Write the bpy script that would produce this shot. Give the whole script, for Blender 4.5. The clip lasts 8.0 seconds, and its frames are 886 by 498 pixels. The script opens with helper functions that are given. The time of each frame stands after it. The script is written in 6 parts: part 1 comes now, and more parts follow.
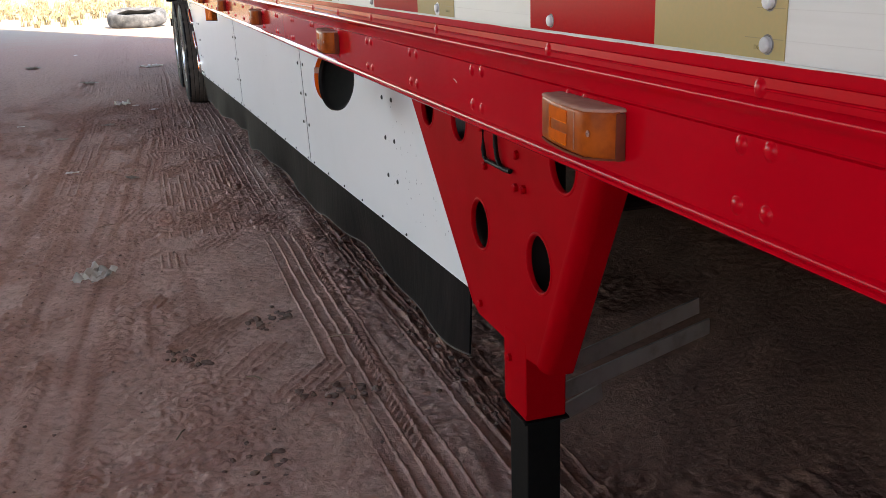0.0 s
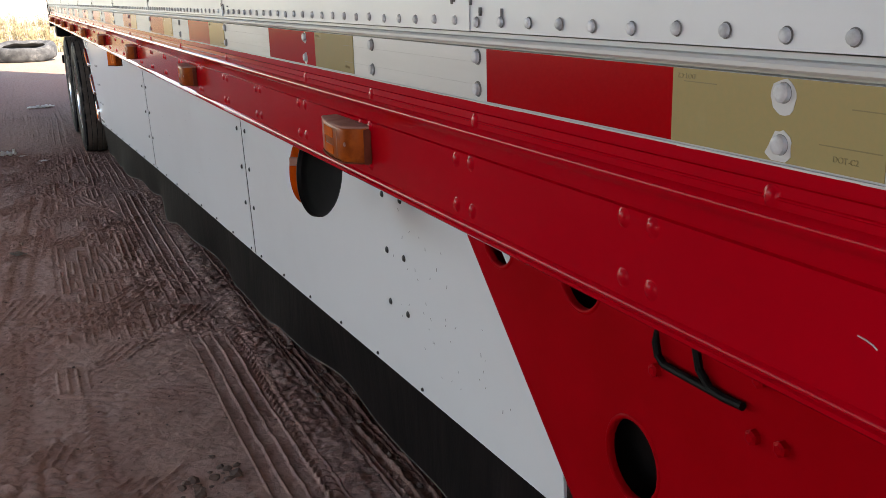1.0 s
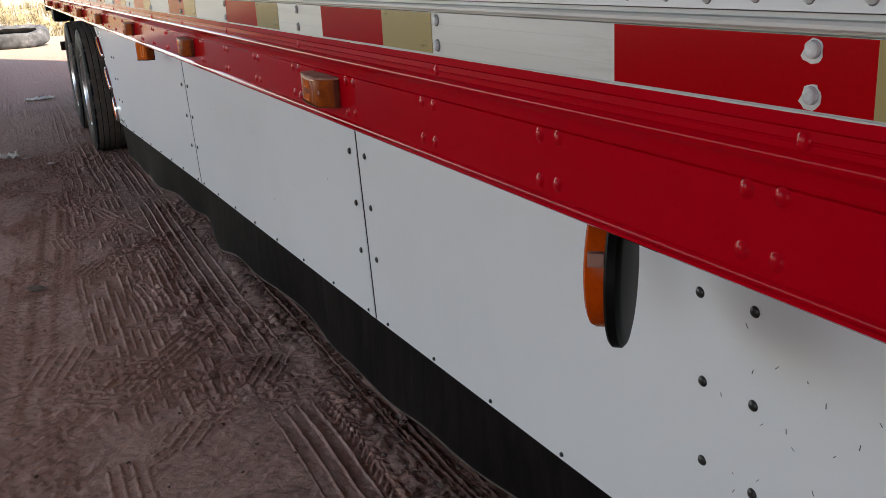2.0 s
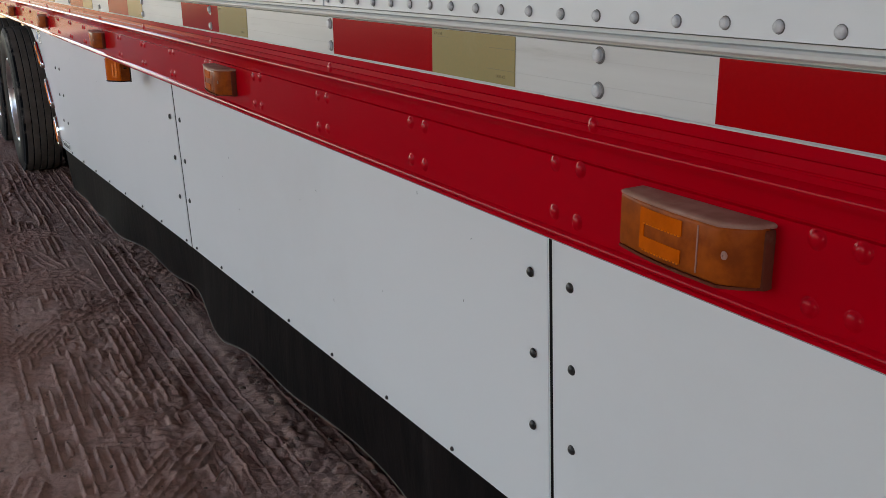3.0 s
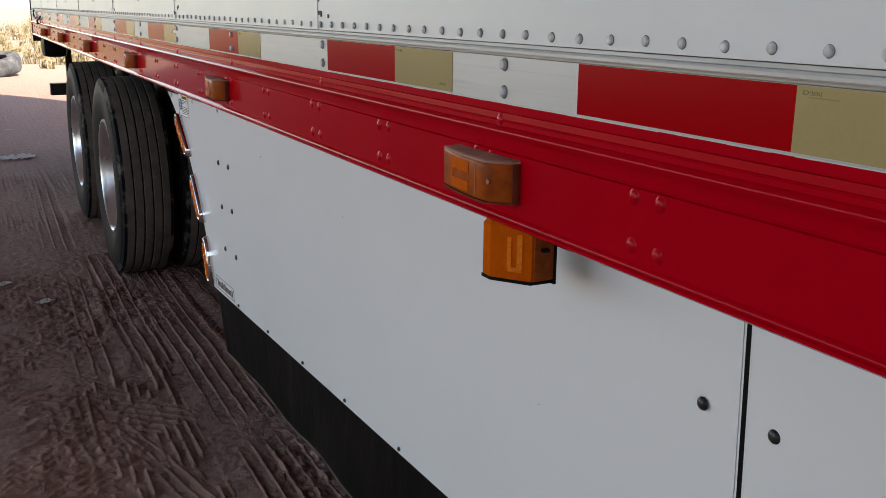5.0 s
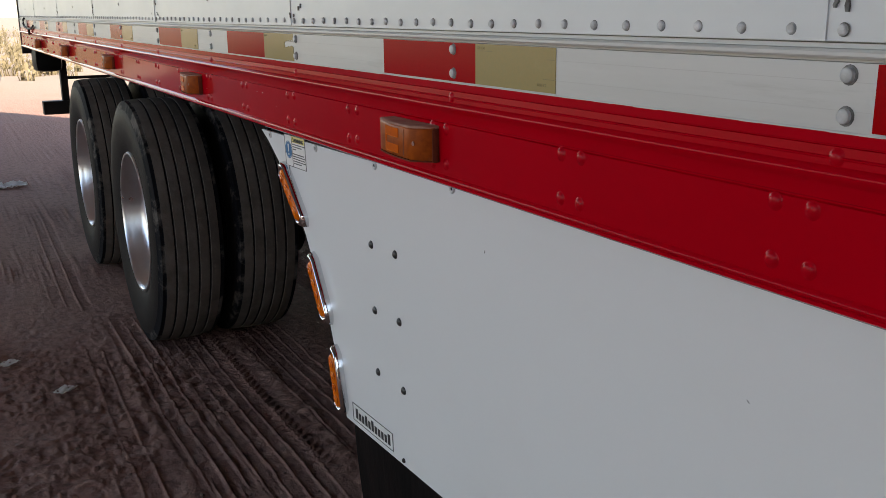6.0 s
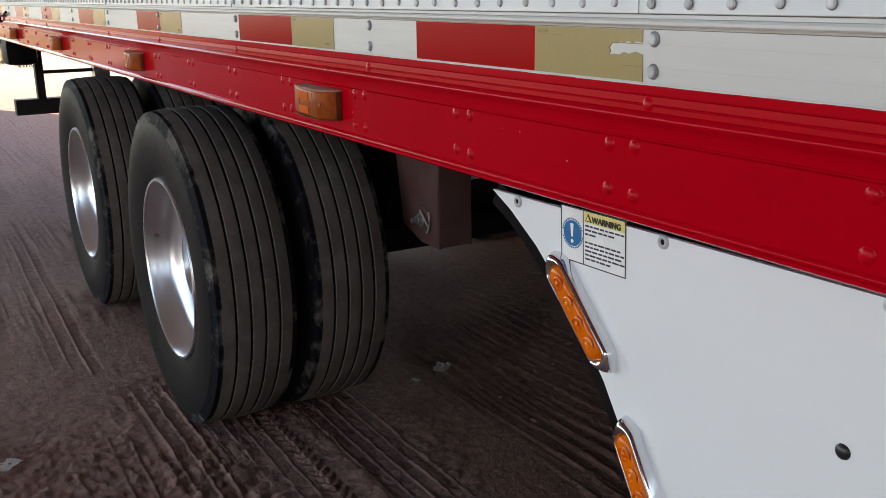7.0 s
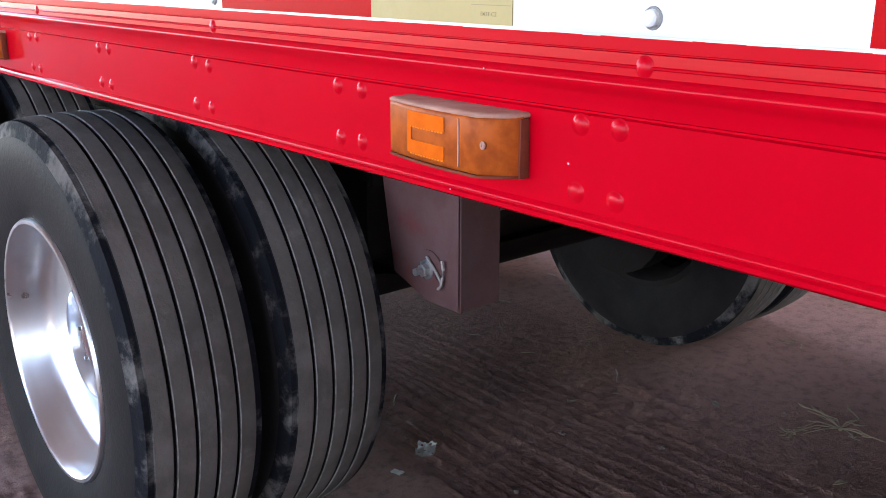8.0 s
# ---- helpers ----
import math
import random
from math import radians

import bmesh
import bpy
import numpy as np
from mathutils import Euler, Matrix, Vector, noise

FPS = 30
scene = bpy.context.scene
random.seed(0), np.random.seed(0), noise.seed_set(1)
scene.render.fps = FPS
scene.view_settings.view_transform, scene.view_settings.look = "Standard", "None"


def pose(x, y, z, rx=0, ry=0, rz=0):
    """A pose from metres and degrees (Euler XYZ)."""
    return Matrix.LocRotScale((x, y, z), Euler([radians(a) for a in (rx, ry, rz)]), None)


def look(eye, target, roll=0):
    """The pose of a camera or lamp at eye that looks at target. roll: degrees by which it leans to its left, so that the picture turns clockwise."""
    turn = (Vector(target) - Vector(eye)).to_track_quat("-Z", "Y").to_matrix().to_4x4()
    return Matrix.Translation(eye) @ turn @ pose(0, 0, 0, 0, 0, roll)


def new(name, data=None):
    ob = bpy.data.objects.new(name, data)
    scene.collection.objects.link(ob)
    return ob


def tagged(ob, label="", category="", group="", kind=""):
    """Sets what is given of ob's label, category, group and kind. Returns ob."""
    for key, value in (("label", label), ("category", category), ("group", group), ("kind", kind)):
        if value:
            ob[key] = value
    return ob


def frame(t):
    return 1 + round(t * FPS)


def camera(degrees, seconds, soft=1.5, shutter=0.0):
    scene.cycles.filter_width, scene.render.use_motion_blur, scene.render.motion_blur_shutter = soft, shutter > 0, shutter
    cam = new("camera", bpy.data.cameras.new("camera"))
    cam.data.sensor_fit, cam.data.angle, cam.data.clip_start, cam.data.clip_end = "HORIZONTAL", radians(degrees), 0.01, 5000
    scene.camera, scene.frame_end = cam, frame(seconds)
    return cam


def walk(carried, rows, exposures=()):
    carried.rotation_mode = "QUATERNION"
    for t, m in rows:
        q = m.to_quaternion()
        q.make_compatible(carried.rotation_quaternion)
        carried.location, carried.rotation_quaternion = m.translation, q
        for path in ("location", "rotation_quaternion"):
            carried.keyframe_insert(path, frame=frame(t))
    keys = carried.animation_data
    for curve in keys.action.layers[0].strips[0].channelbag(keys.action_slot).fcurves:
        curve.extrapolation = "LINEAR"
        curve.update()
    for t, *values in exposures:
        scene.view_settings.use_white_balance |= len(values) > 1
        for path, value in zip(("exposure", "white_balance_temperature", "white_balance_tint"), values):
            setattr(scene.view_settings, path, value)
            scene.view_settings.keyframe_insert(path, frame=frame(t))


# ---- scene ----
cam = camera(50.6, 8.0, soft=0.6)
PATH = [
    (0, (-0.444, 0.024, 1.304), (0.131, 1.849, 0.72), -1.9),
    (0.5, (-0.43, 0.503, 1.308), (0.266, 2.283, 0.717), -2.5),
    (1, (-0.414, 0.986, 1.334), (0.358, 2.753, 0.803), -1.6),
    (1.5, (-0.499, 1.492, 1.349), (0.272, 3.256, 0.807), -2.4),
    (1.7, (-0.484, 1.678, 1.338), (0.274, 3.433, 0.75), -3.8),
    (2.8, (-0.547, 2.805, 1.353), (0.321, 4.519, 0.795), 0.3),
    (3, (-0.537, 3.018, 1.348), (0.391, 4.693, 0.77), -0.7),
    (3.5, (-0.509, 3.549, 1.346), (0.385, 5.248, 0.787), -1.6),
    (3.8, (-0.524, 3.898, 1.343), (0.305, 5.638, 0.809), -0.3),
    (4, (-0.553, 4.13, 1.34), (0.267, 5.88, 0.825), 0.2),
    (4.5, (-0.563, 4.666, 1.328), (0.293, 6.396, 0.806), -0.1),
    (4.7, (-0.537, 4.901, 1.33), (0.321, 6.636, 0.826), 0.4),
    (5.8, (-0.637, 6.081, 1.334), (0.267, 7.793, 0.835), -0.4),
    (6, (-0.61, 6.314, 1.321), (0.299, 8.026, 0.826), -0.6),
    (6.5, (-0.632, 6.845, 1.316), (0.302, 8.55, 0.845), -0.3),
    (7, (-0.653, 7.351, 1.318), (0.326, 9.013, 0.788), -0.9),
    (7.5, (-0.538, 7.86, 1.287), (0.552, 9.442, 0.731), -0.9),
    (7.8, (-0.518, 8.115, 1.273), (0.673, 9.617, 0.705), -0.1),
    (8, (-0.516, 8.273, 1.269), (0.72, 9.739, 0.699), 0.0),
]
EXPOSURES = [(0.0, 3.50, 7650, 14), (0.5, 3.35, 7650, 14), (1.5, 2.88, 7650, 14), (3.0, 2.93, 7650, 14), (3.5, 2.90, 7650, 14), (4.0, 2.55, 7650, 14), (4.5, 2.72, 7650, 14), (6.0, 2.45, 7650, 14), (6.5, 2.55, 7650, 14), (7.0, 3.02, 7650, 14), (7.5, 3.38, 7400, 15), (8.0, 4.42, 6500, 17)]
walk(cam, [(t, look(eye, target, roll)) for t, eye, target, roll in PATH], EXPOSURES)

# ---------------------------------------------------------------- world, sun
SUN_AZ, SUN_EL = 154.0, 50.0
ROOF_Z, ROOF_W, ROOF_E = 5.2, -8.5, 6.0
world = bpy.data.worlds.new("world")
scene.world = world
world.use_nodes = True
wn = world.node_tree.nodes
wl = world.node_tree.links
sky = wn.new("ShaderNodeTexSky")
sky.sky_type = "NISHITA"
sky.sun_disc = False
sky.sun_elevation = radians(SUN_EL)
sky.sun_rotation = radians(SUN_AZ)
sky.dust_density = 0.8
wn["Background"].inputs["Strength"].default_value = 0.10
wl.new(sky.outputs[0], wn["Background"].inputs["Color"])

sun_data = bpy.data.lights.new("sun", "SUN")
sun_data.energy = 2.6
sun_data.angle = radians(0.5)
sun_data.color = (1.0, 0.96, 0.90)
sun = new("sun", sun_data)
to_sun = Vector((math.sin(radians(SUN_AZ)) * math.cos(radians(SUN_EL)), math.cos(radians(SUN_AZ)) * math.cos(radians(SUN_EL)), math.sin(radians(SUN_EL))))
sun.matrix_world = look(to_sun * 50, (0, 0, 0))


# ---------------------------------------------------------------- materials
def mat(name, base, rough=0.5, metal=0.0, grain=None, coat=0.0, bump=0.0, bump_scale=60.0, stain=None, stain_scale=4.0, stain_low=0.5, stain_high=0.75, rough_var=0.0, trans=0.0, ior=1.5, spec=0.5, per_object=0.0, stretch=None, bump_detail=6.0):
    """A procedural surface: base colour with fine grain, larger stains of a second colour, and fine relief."""
    m = bpy.data.materials.new(name)
    m.use_nodes = True
    nt = m.node_tree
    b = nt.nodes["Principled BSDF"]
    b.inputs["Roughness"].default_value = rough
    b.inputs["Metallic"].default_value = metal
    b.inputs["Coat Weight"].default_value = coat
    b.inputs["Coat Roughness"].default_value = 0.08
    b.inputs["Transmission Weight"].default_value = trans
    b.inputs["IOR"].default_value = ior
    b.inputs["Specular IOR Level"].default_value = spec
    geo = nt.nodes.new("ShaderNodeNewGeometry")
    mp = nt.nodes.new("ShaderNodeMapping")
    nt.links.new(geo.outputs["Position"], mp.inputs["Vector"])
    if stretch:
        mp.inputs["Scale"].default_value = stretch
    vec = mp.outputs[0]

    def noise_tex(scale, detail=5.0, roughness=0.6):
        n = nt.nodes.new("ShaderNodeTexNoise")
        n.inputs["Scale"].default_value = scale
        n.inputs["Detail"].default_value = detail
        n.inputs["Roughness"].default_value = roughness
        nt.links.new(vec, n.inputs["Vector"])
        return n.outputs["Fac"]

    def ramp(fac, lo, hi):
        r = nt.nodes.new("ShaderNodeMapRange")
        r.interpolation_type = "SMOOTHSTEP"
        r.inputs["From Min"].default_value, r.inputs["From Max"].default_value = lo, hi
        nt.links.new(fac, r.inputs["Value"])
        return r.outputs[0]

    def mix(fac, a, c):
        x = nt.nodes.new("ShaderNodeMix")
        x.data_type = "RGBA"
        for sock, val in ((x.inputs["Factor"], fac), (x.inputs["A"], a), (x.inputs["B"], c)):
            if isinstance(val, (tuple, float)):
                sock.default_value = val
            else:
                nt.links.new(val, sock)
        return x.outputs["Result"]

    col = (*base, 1.0)
    if grain:
        col = mix(ramp(noise_tex(grain[0]), 0.3, 0.7), col, (*grain[1], 1.0))
    if stain:
        col = mix(ramp(noise_tex(stain_scale, 7.0, 0.65), stain_low, stain_high), col, (*stain, 1.0))
    if per_object:
        info = nt.nodes.new("ShaderNodeObjectInfo")
        hsv = nt.nodes.new("ShaderNodeHueSaturation")
        r = nt.nodes.new("ShaderNodeMapRange")
        r.inputs["To Min"].default_value, r.inputs["To Max"].default_value = 1 - per_object, 1 + per_object
        nt.links.new(info.outputs["Random"], r.inputs["Value"])
        nt.links.new(r.outputs[0], hsv.inputs["Value"])
        if isinstance(col, tuple):
            hsv.inputs["Color"].default_value = col
        else:
            nt.links.new(col, hsv.inputs["Color"])
        col = hsv.outputs[0]
    if isinstance(col, tuple):
        b.inputs["Base Color"].default_value = col
    else:
        nt.links.new(col, b.inputs["Base Color"])
    if rough_var:
        r = nt.nodes.new("ShaderNodeMapRange")
        r.inputs["To Min"].default_value, r.inputs["To Max"].default_value = max(0.03, rough - rough_var), min(1, rough + rough_var)
        nt.links.new(noise_tex(7.0), r.inputs["Value"])
        nt.links.new(r.outputs[0], b.inputs["Roughness"])
    if bump:
        bp = nt.nodes.new("ShaderNodeBump")
        bp.inputs["Strength"].default_value = 1.0
        bp.inputs["Distance"].default_value = bump
        nt.links.new(noise_tex(bump_scale, bump_detail), bp.inputs["Height"])
        nt.links.new(bp.outputs[0], b.inputs["Normal"])
    return m


RED = mat("red_paint", (0.45, 0.0011, 0.009), 0.10, spec=0.07, grain=(3.0, (0.41, 0.0010, 0.008)), rough_var=0.04, bump=0.0012, bump_scale=2.2, bump_detail=1.0)
RED_GLOSS = mat("red_bolt_paint", (0.45, 0.0011, 0.009), 0.25, spec=0.10, grain=(60.0, (0.41, 0.0010, 0.009)))
RED_DULL = mat("red_paint_plate", (0.37, 0.0010, 0.006), 0.40, spec=0.02, grain=(4.0, (0.31, 0.0009, 0.004)), rough_var=0.1, bump=0.0006, bump_scale=14.0)
WALL = mat("white_aluminium_sheet", (0.66, 0.68, 0.69), 0.40, grain=(5.0, (0.61, 0.63, 0.64)), stain=(0.46, 0.46, 0.45), stain_scale=3.0, stain_low=0.66, stain_high=0.9, rough_var=0.08, bump=0.004, bump_scale=1.6, bump_detail=0.0, stretch=(1, 0.6, 1.6))
BAND = mat("white_extrusion", (0.57, 0.565, 0.545), 0.42, grain=(9.0, (0.50, 0.495, 0.475)), stain=(0.33, 0.32, 0.29), stain_scale=10.0, stain_low=0.57, stain_high=0.8, rough_var=0.1, stretch=(1, 0.2, 2.5))
SKIRT = mat("white_skirt_panel", (0.76, 0.77, 0.77), 0.20, spec=0.42, grain=(0.9, (0.735, 0.745, 0.745)), stain=(0.69, 0.69, 0.68), stain_scale=1.3, stain_low=0.45, stain_high=0.95, bump=0.005, bump_scale=0.9, bump_detail=0.0)
FLAP = mat("black_rubber_flap", (0.0130, 0.0098, 0.0096), 0.6, spec=0.02, grain=(20.0, (0.0075, 0.0065, 0.0065)), stain=(0.030, 0.023, 0.022), stain_scale=6.0, stain_low=0.55, stain_high=0.85, bump=0.002, bump_scale=25.0, stretch=(1, 1, 0.25))
TAPE_RED = mat("red_reflective_tape", (0.38, 0.0012, 0.004), 0.14, spec=0.06, grain=(220.0, (0.355, 0.0011, 0.0037)), per_object=0.08)
TAPE_CREAM = mat("cream_reflective_tape", (0.37, 0.285, 0.128), 0.16, spec=0.13, grain=(220.0, (0.342, 0.282, 0.130)), stain=(0.42, 0.36, 0.20), stain_scale=9.0, stain_low=0.55, stain_high=0.85, per_object=0.08)
AMBER = mat("amber_plastic", (0.60, 0.105, 0.004), 0.25, spec=0.05, grain=(60.0, (0.50, 0.085, 0.003)))
AMBER_ORANGE = mat("orange_amber_plastic", (0.56, 0.070, 0.003), 0.25, spec=0.1, grain=(60.0, (0.44, 0.052, 0.003)))
AMBER_DEEP = mat("deep_amber_plastic", (0.42, 0.050, 0.003), 0.25, spec=0.2, grain=(90.0, (0.30, 0.034, 0.003)))
AMBER_BRIGHT = mat("clean_amber_lens", (0.74, 0.140, 0.004), 0.2, spec=0.3, grain=(90.0, (0.66, 0.125, 0.004)))
AMBER_DUST = mat("dusty_amber_plastic", (0.17, 0.042, 0.024), 0.5, spec=0.02, grain=(30.0, (0.12, 0.030, 0.018)), stain=(0.19, 0.085, 0.055), stain_scale=30.0, stain_low=0.58, stain_high=0.88)
AMBER_LENS = mat("smoky_amber_plastic", (0.38, 0.078, 0.010), 0.3, spec=0.06, grain=(40.0, (0.22, 0.042, 0.008)), stain=(0.34, 0.105, 0.045), stain_scale=18.0, stain_low=0.6, stain_high=0.85)
LAMP_DUST = mat("lamp_dust", (0.40, 0.215, 0.165), 0.8, spec=0.1, grain=(30.0, (0.30, 0.145, 0.105)), stain=(0.42, 0.27, 0.21), stain_scale=22.0)
REFLECTOR = mat("amber_reflector", (0.90, 0.23, 0.010), 0.2, grain=(500.0, (0.66, 0.14, 0.006)))
STEEL = mat("zinc_steel", (0.50, 0.50, 0.49), 0.38, metal=0.9, grain=(90.0, (0.38, 0.38, 0.37)), per_object=0.12)
RIVET = mat("painted_rivet", (0.62, 0.63, 0.64), 0.38, spec=0.4, grain=(120.0, (0.40, 0.40, 0.40)), per_object=0.18)
GRIME = mat("dark_grime", (0.10, 0.097, 0.092), 0.8, spec=0.1, grain=(60.0, (0.26, 0.255, 0.245)))
DARK_SCREW = mat("dark_screw", (0.018, 0.018, 0.019), 0.35, metal=0.3, grain=(200.0, (0.05, 0.048, 0.045)), per_object=0.2)
CHROME = mat("chrome", (0.80, 0.81, 0.83), 0.07, metal=1.0, grain=(40.0, (0.72, 0.73, 0.75)), bump=0.0003, bump_scale=30.0, bump_detail=1.0)
ALLOY = mat("polished_alloy", (0.84, 0.865, 0.90), 0.30, metal=1.0, grain=(6.0, (0.78, 0.79, 0.81)), stain=(0.60, 0.58, 0.56), stain_scale=5.0, stain_low=0.58, stain_high=0.9, rough_var=0.06, bump=0.0006, bump_scale=5.0, bump_detail=1.0)
RUBBER = mat("tyre_rubber", (0.134, 0.110, 0.096), 0.85, spec=0.08, grain=(14.0, (0.088, 0.072, 0.062)), stain=(0.21, 0.174, 0.149), stain_scale=7.0, stain_low=0.52, stain_high=0.8, bump=0.0016, bump_scale=60.0)
RIB_EDGE = mat("pale_rib_edge", (0.215, 0.188, 0.170), 0.85, spec=0.1, grain=(45.0, (0.10, 0.088, 0.079)))
SHOULDER = mat("smeared_tyre_shoulder", (0.125, 0.110, 0.100), 0.7, spec=0.05, grain=(20.0, (0.080, 0.070, 0.064)), stain=(0.008, 0.008, 0.010), stain_scale=7.0, stain_low=0.38, stain_high=0.52, bump=0.003, bump_scale=40.0)
SIDEWALL = mat("tyre_sidewall", (0.017, 0.0145, 0.0142), 0.55, spec=0.04, grain=(10.0, (0.022, 0.0185, 0.018)), stain=(0.042, 0.036, 0.034), stain_scale=9.0, stain_low=0.6, stain_high=0.88, bump=0.001, bump_scale=90.0)
CHASSIS = mat("dark_chassis_paint", (0.011, 0.0075, 0.0068), 0.6, spec=0.2, grain=(8.0, (0.014, 0.011, 0.010)), stain=(0.020, 0.014, 0.012), stain_scale=6.0, stain_low=0.6, stain_high=0.85, bump=0.001, bump_scale=60.0)
HANGER = mat("red_oxide_steel", (0.098, 0.044, 0.041), 0.65, spec=0.2, grain=(12.0, (0.115, 0.060, 0.056)), stain=(0.14, 0.022, 0.020), stain_scale=9.0, stain_low=0.52, stain_high=0.8, bump=0.001, bump_scale=80.0)
BLACK = mat("black_plastic", (0.005, 0.005, 0.005), 0.5, spec=0.07, grain=(40.0, (0.008, 0.0076, 0.007)))
STICKER = mat("white_vinyl", (0.78, 0.78, 0.76), 0.35, grain=(40.0, (0.72, 0.72, 0.70)))
INK = mat("black_ink", (0.02, 0.02, 0.02), 0.45)
BLUE_INK = mat("blue_ink", (0.001, 0.135, 0.33), 0.4)
YELLOW_INK = mat("yellow_ink", (0.70, 0.60, 0.20), 0.4)
TAPE_INK = mat("faded_print", (0.22, 0.17, 0.06), 0.5)
SCRIBE = mat("scribe_shadow", (0.50, 0.49, 0.47), 0.6)
OLD_PLASTER = mat("dark_old_plaster", (0.13, 0.115, 0.10), 0.9, grain=(2.0, (0.10, 0.088, 0.078)), stain=(0.19, 0.17, 0.15), stain_scale=0.5, bump=0.004, bump_scale=30.0)
BOLT_GREY = mat("dull_grey_bolt", (0.54, 0.55, 0.56), 0.36, spec=0.5, grain=(90.0, (0.40, 0.40, 0.40)), per_object=0.15)
FLAP_EDGE = mat("dusty_rubber_edge", (0.13, 0.105, 0.092), 0.9, spec=0.1, grain=(9.0, (0.06, 0.05, 0.045)))
BRACE = mat("dull_grey_brace", (0.36, 0.305, 0.265), 0.55, metal=0.2, grain=(12.0, (0.30, 0.25, 0.22)), stain=(0.2, 0.16, 0.13), stain_scale=12.0)
OLD_TYRE = mat("sunbleached_tyre", (0.085, 0.086, 0.089), 0.9, spec=0.2, grain=(5.0, (0.036, 0.037, 0.039)), stain=(0.19, 0.187, 0.185), stain_scale=3.0, stain_low=0.5, stain_high=0.75, bump=0.006, bump_scale=14.0)
STRAW = mat("dry_grass", (0.24, 0.195, 0.115), 0.9, spec=0.1, grain=(3.0, (0.17, 0.135, 0.075)), stain=(0.055, 0.052, 0.030), stain_scale=1.6, stain_low=0.50, stain_high=0.70)
LITTER = mat("white_plastic_litter", (0.86, 0.82, 0.77), 0.6, spec=0.2, grain=(15.0, (0.74, 0.69, 0.62)), stain=(0.45, 0.37, 0.3), stain_scale=25.0, stain_low=0.6, stain_high=0.85)
CARD = mat("faded_card_litter", (0.40, 0.33, 0.26), 0.8, grain=(20.0, (0.3, 0.25, 0.2)), per_object=0.3)
TWIG = mat("dry_twig", (0.17, 0.12, 0.08), 0.85, grain=(60.0, (0.24, 0.17, 0.11)), per_object=0.25)
WEED = mat("dead_weed", (0.24, 0.155, 0.10), 0.85, spec=0.15, grain=(50.0, (0.24, 0.18, 0.10)), per_object=0.25)
STONE = mat("dirt_clod", (0.20, 0.130, 0.104), 0.95, spec=0.2, grain=(30.0, (0.14, 0.09, 0.072)), bump=0.004, bump_scale=60.0)
PLASTER = mat("grey_plaster", (0.22, 0.21, 0.195), 0.9, grain=(2.0, (0.18, 0.17, 0.155)), stain=(0.14, 0.13, 0.12), stain_scale=0.5, bump=0.004, bump_scale=30.0)


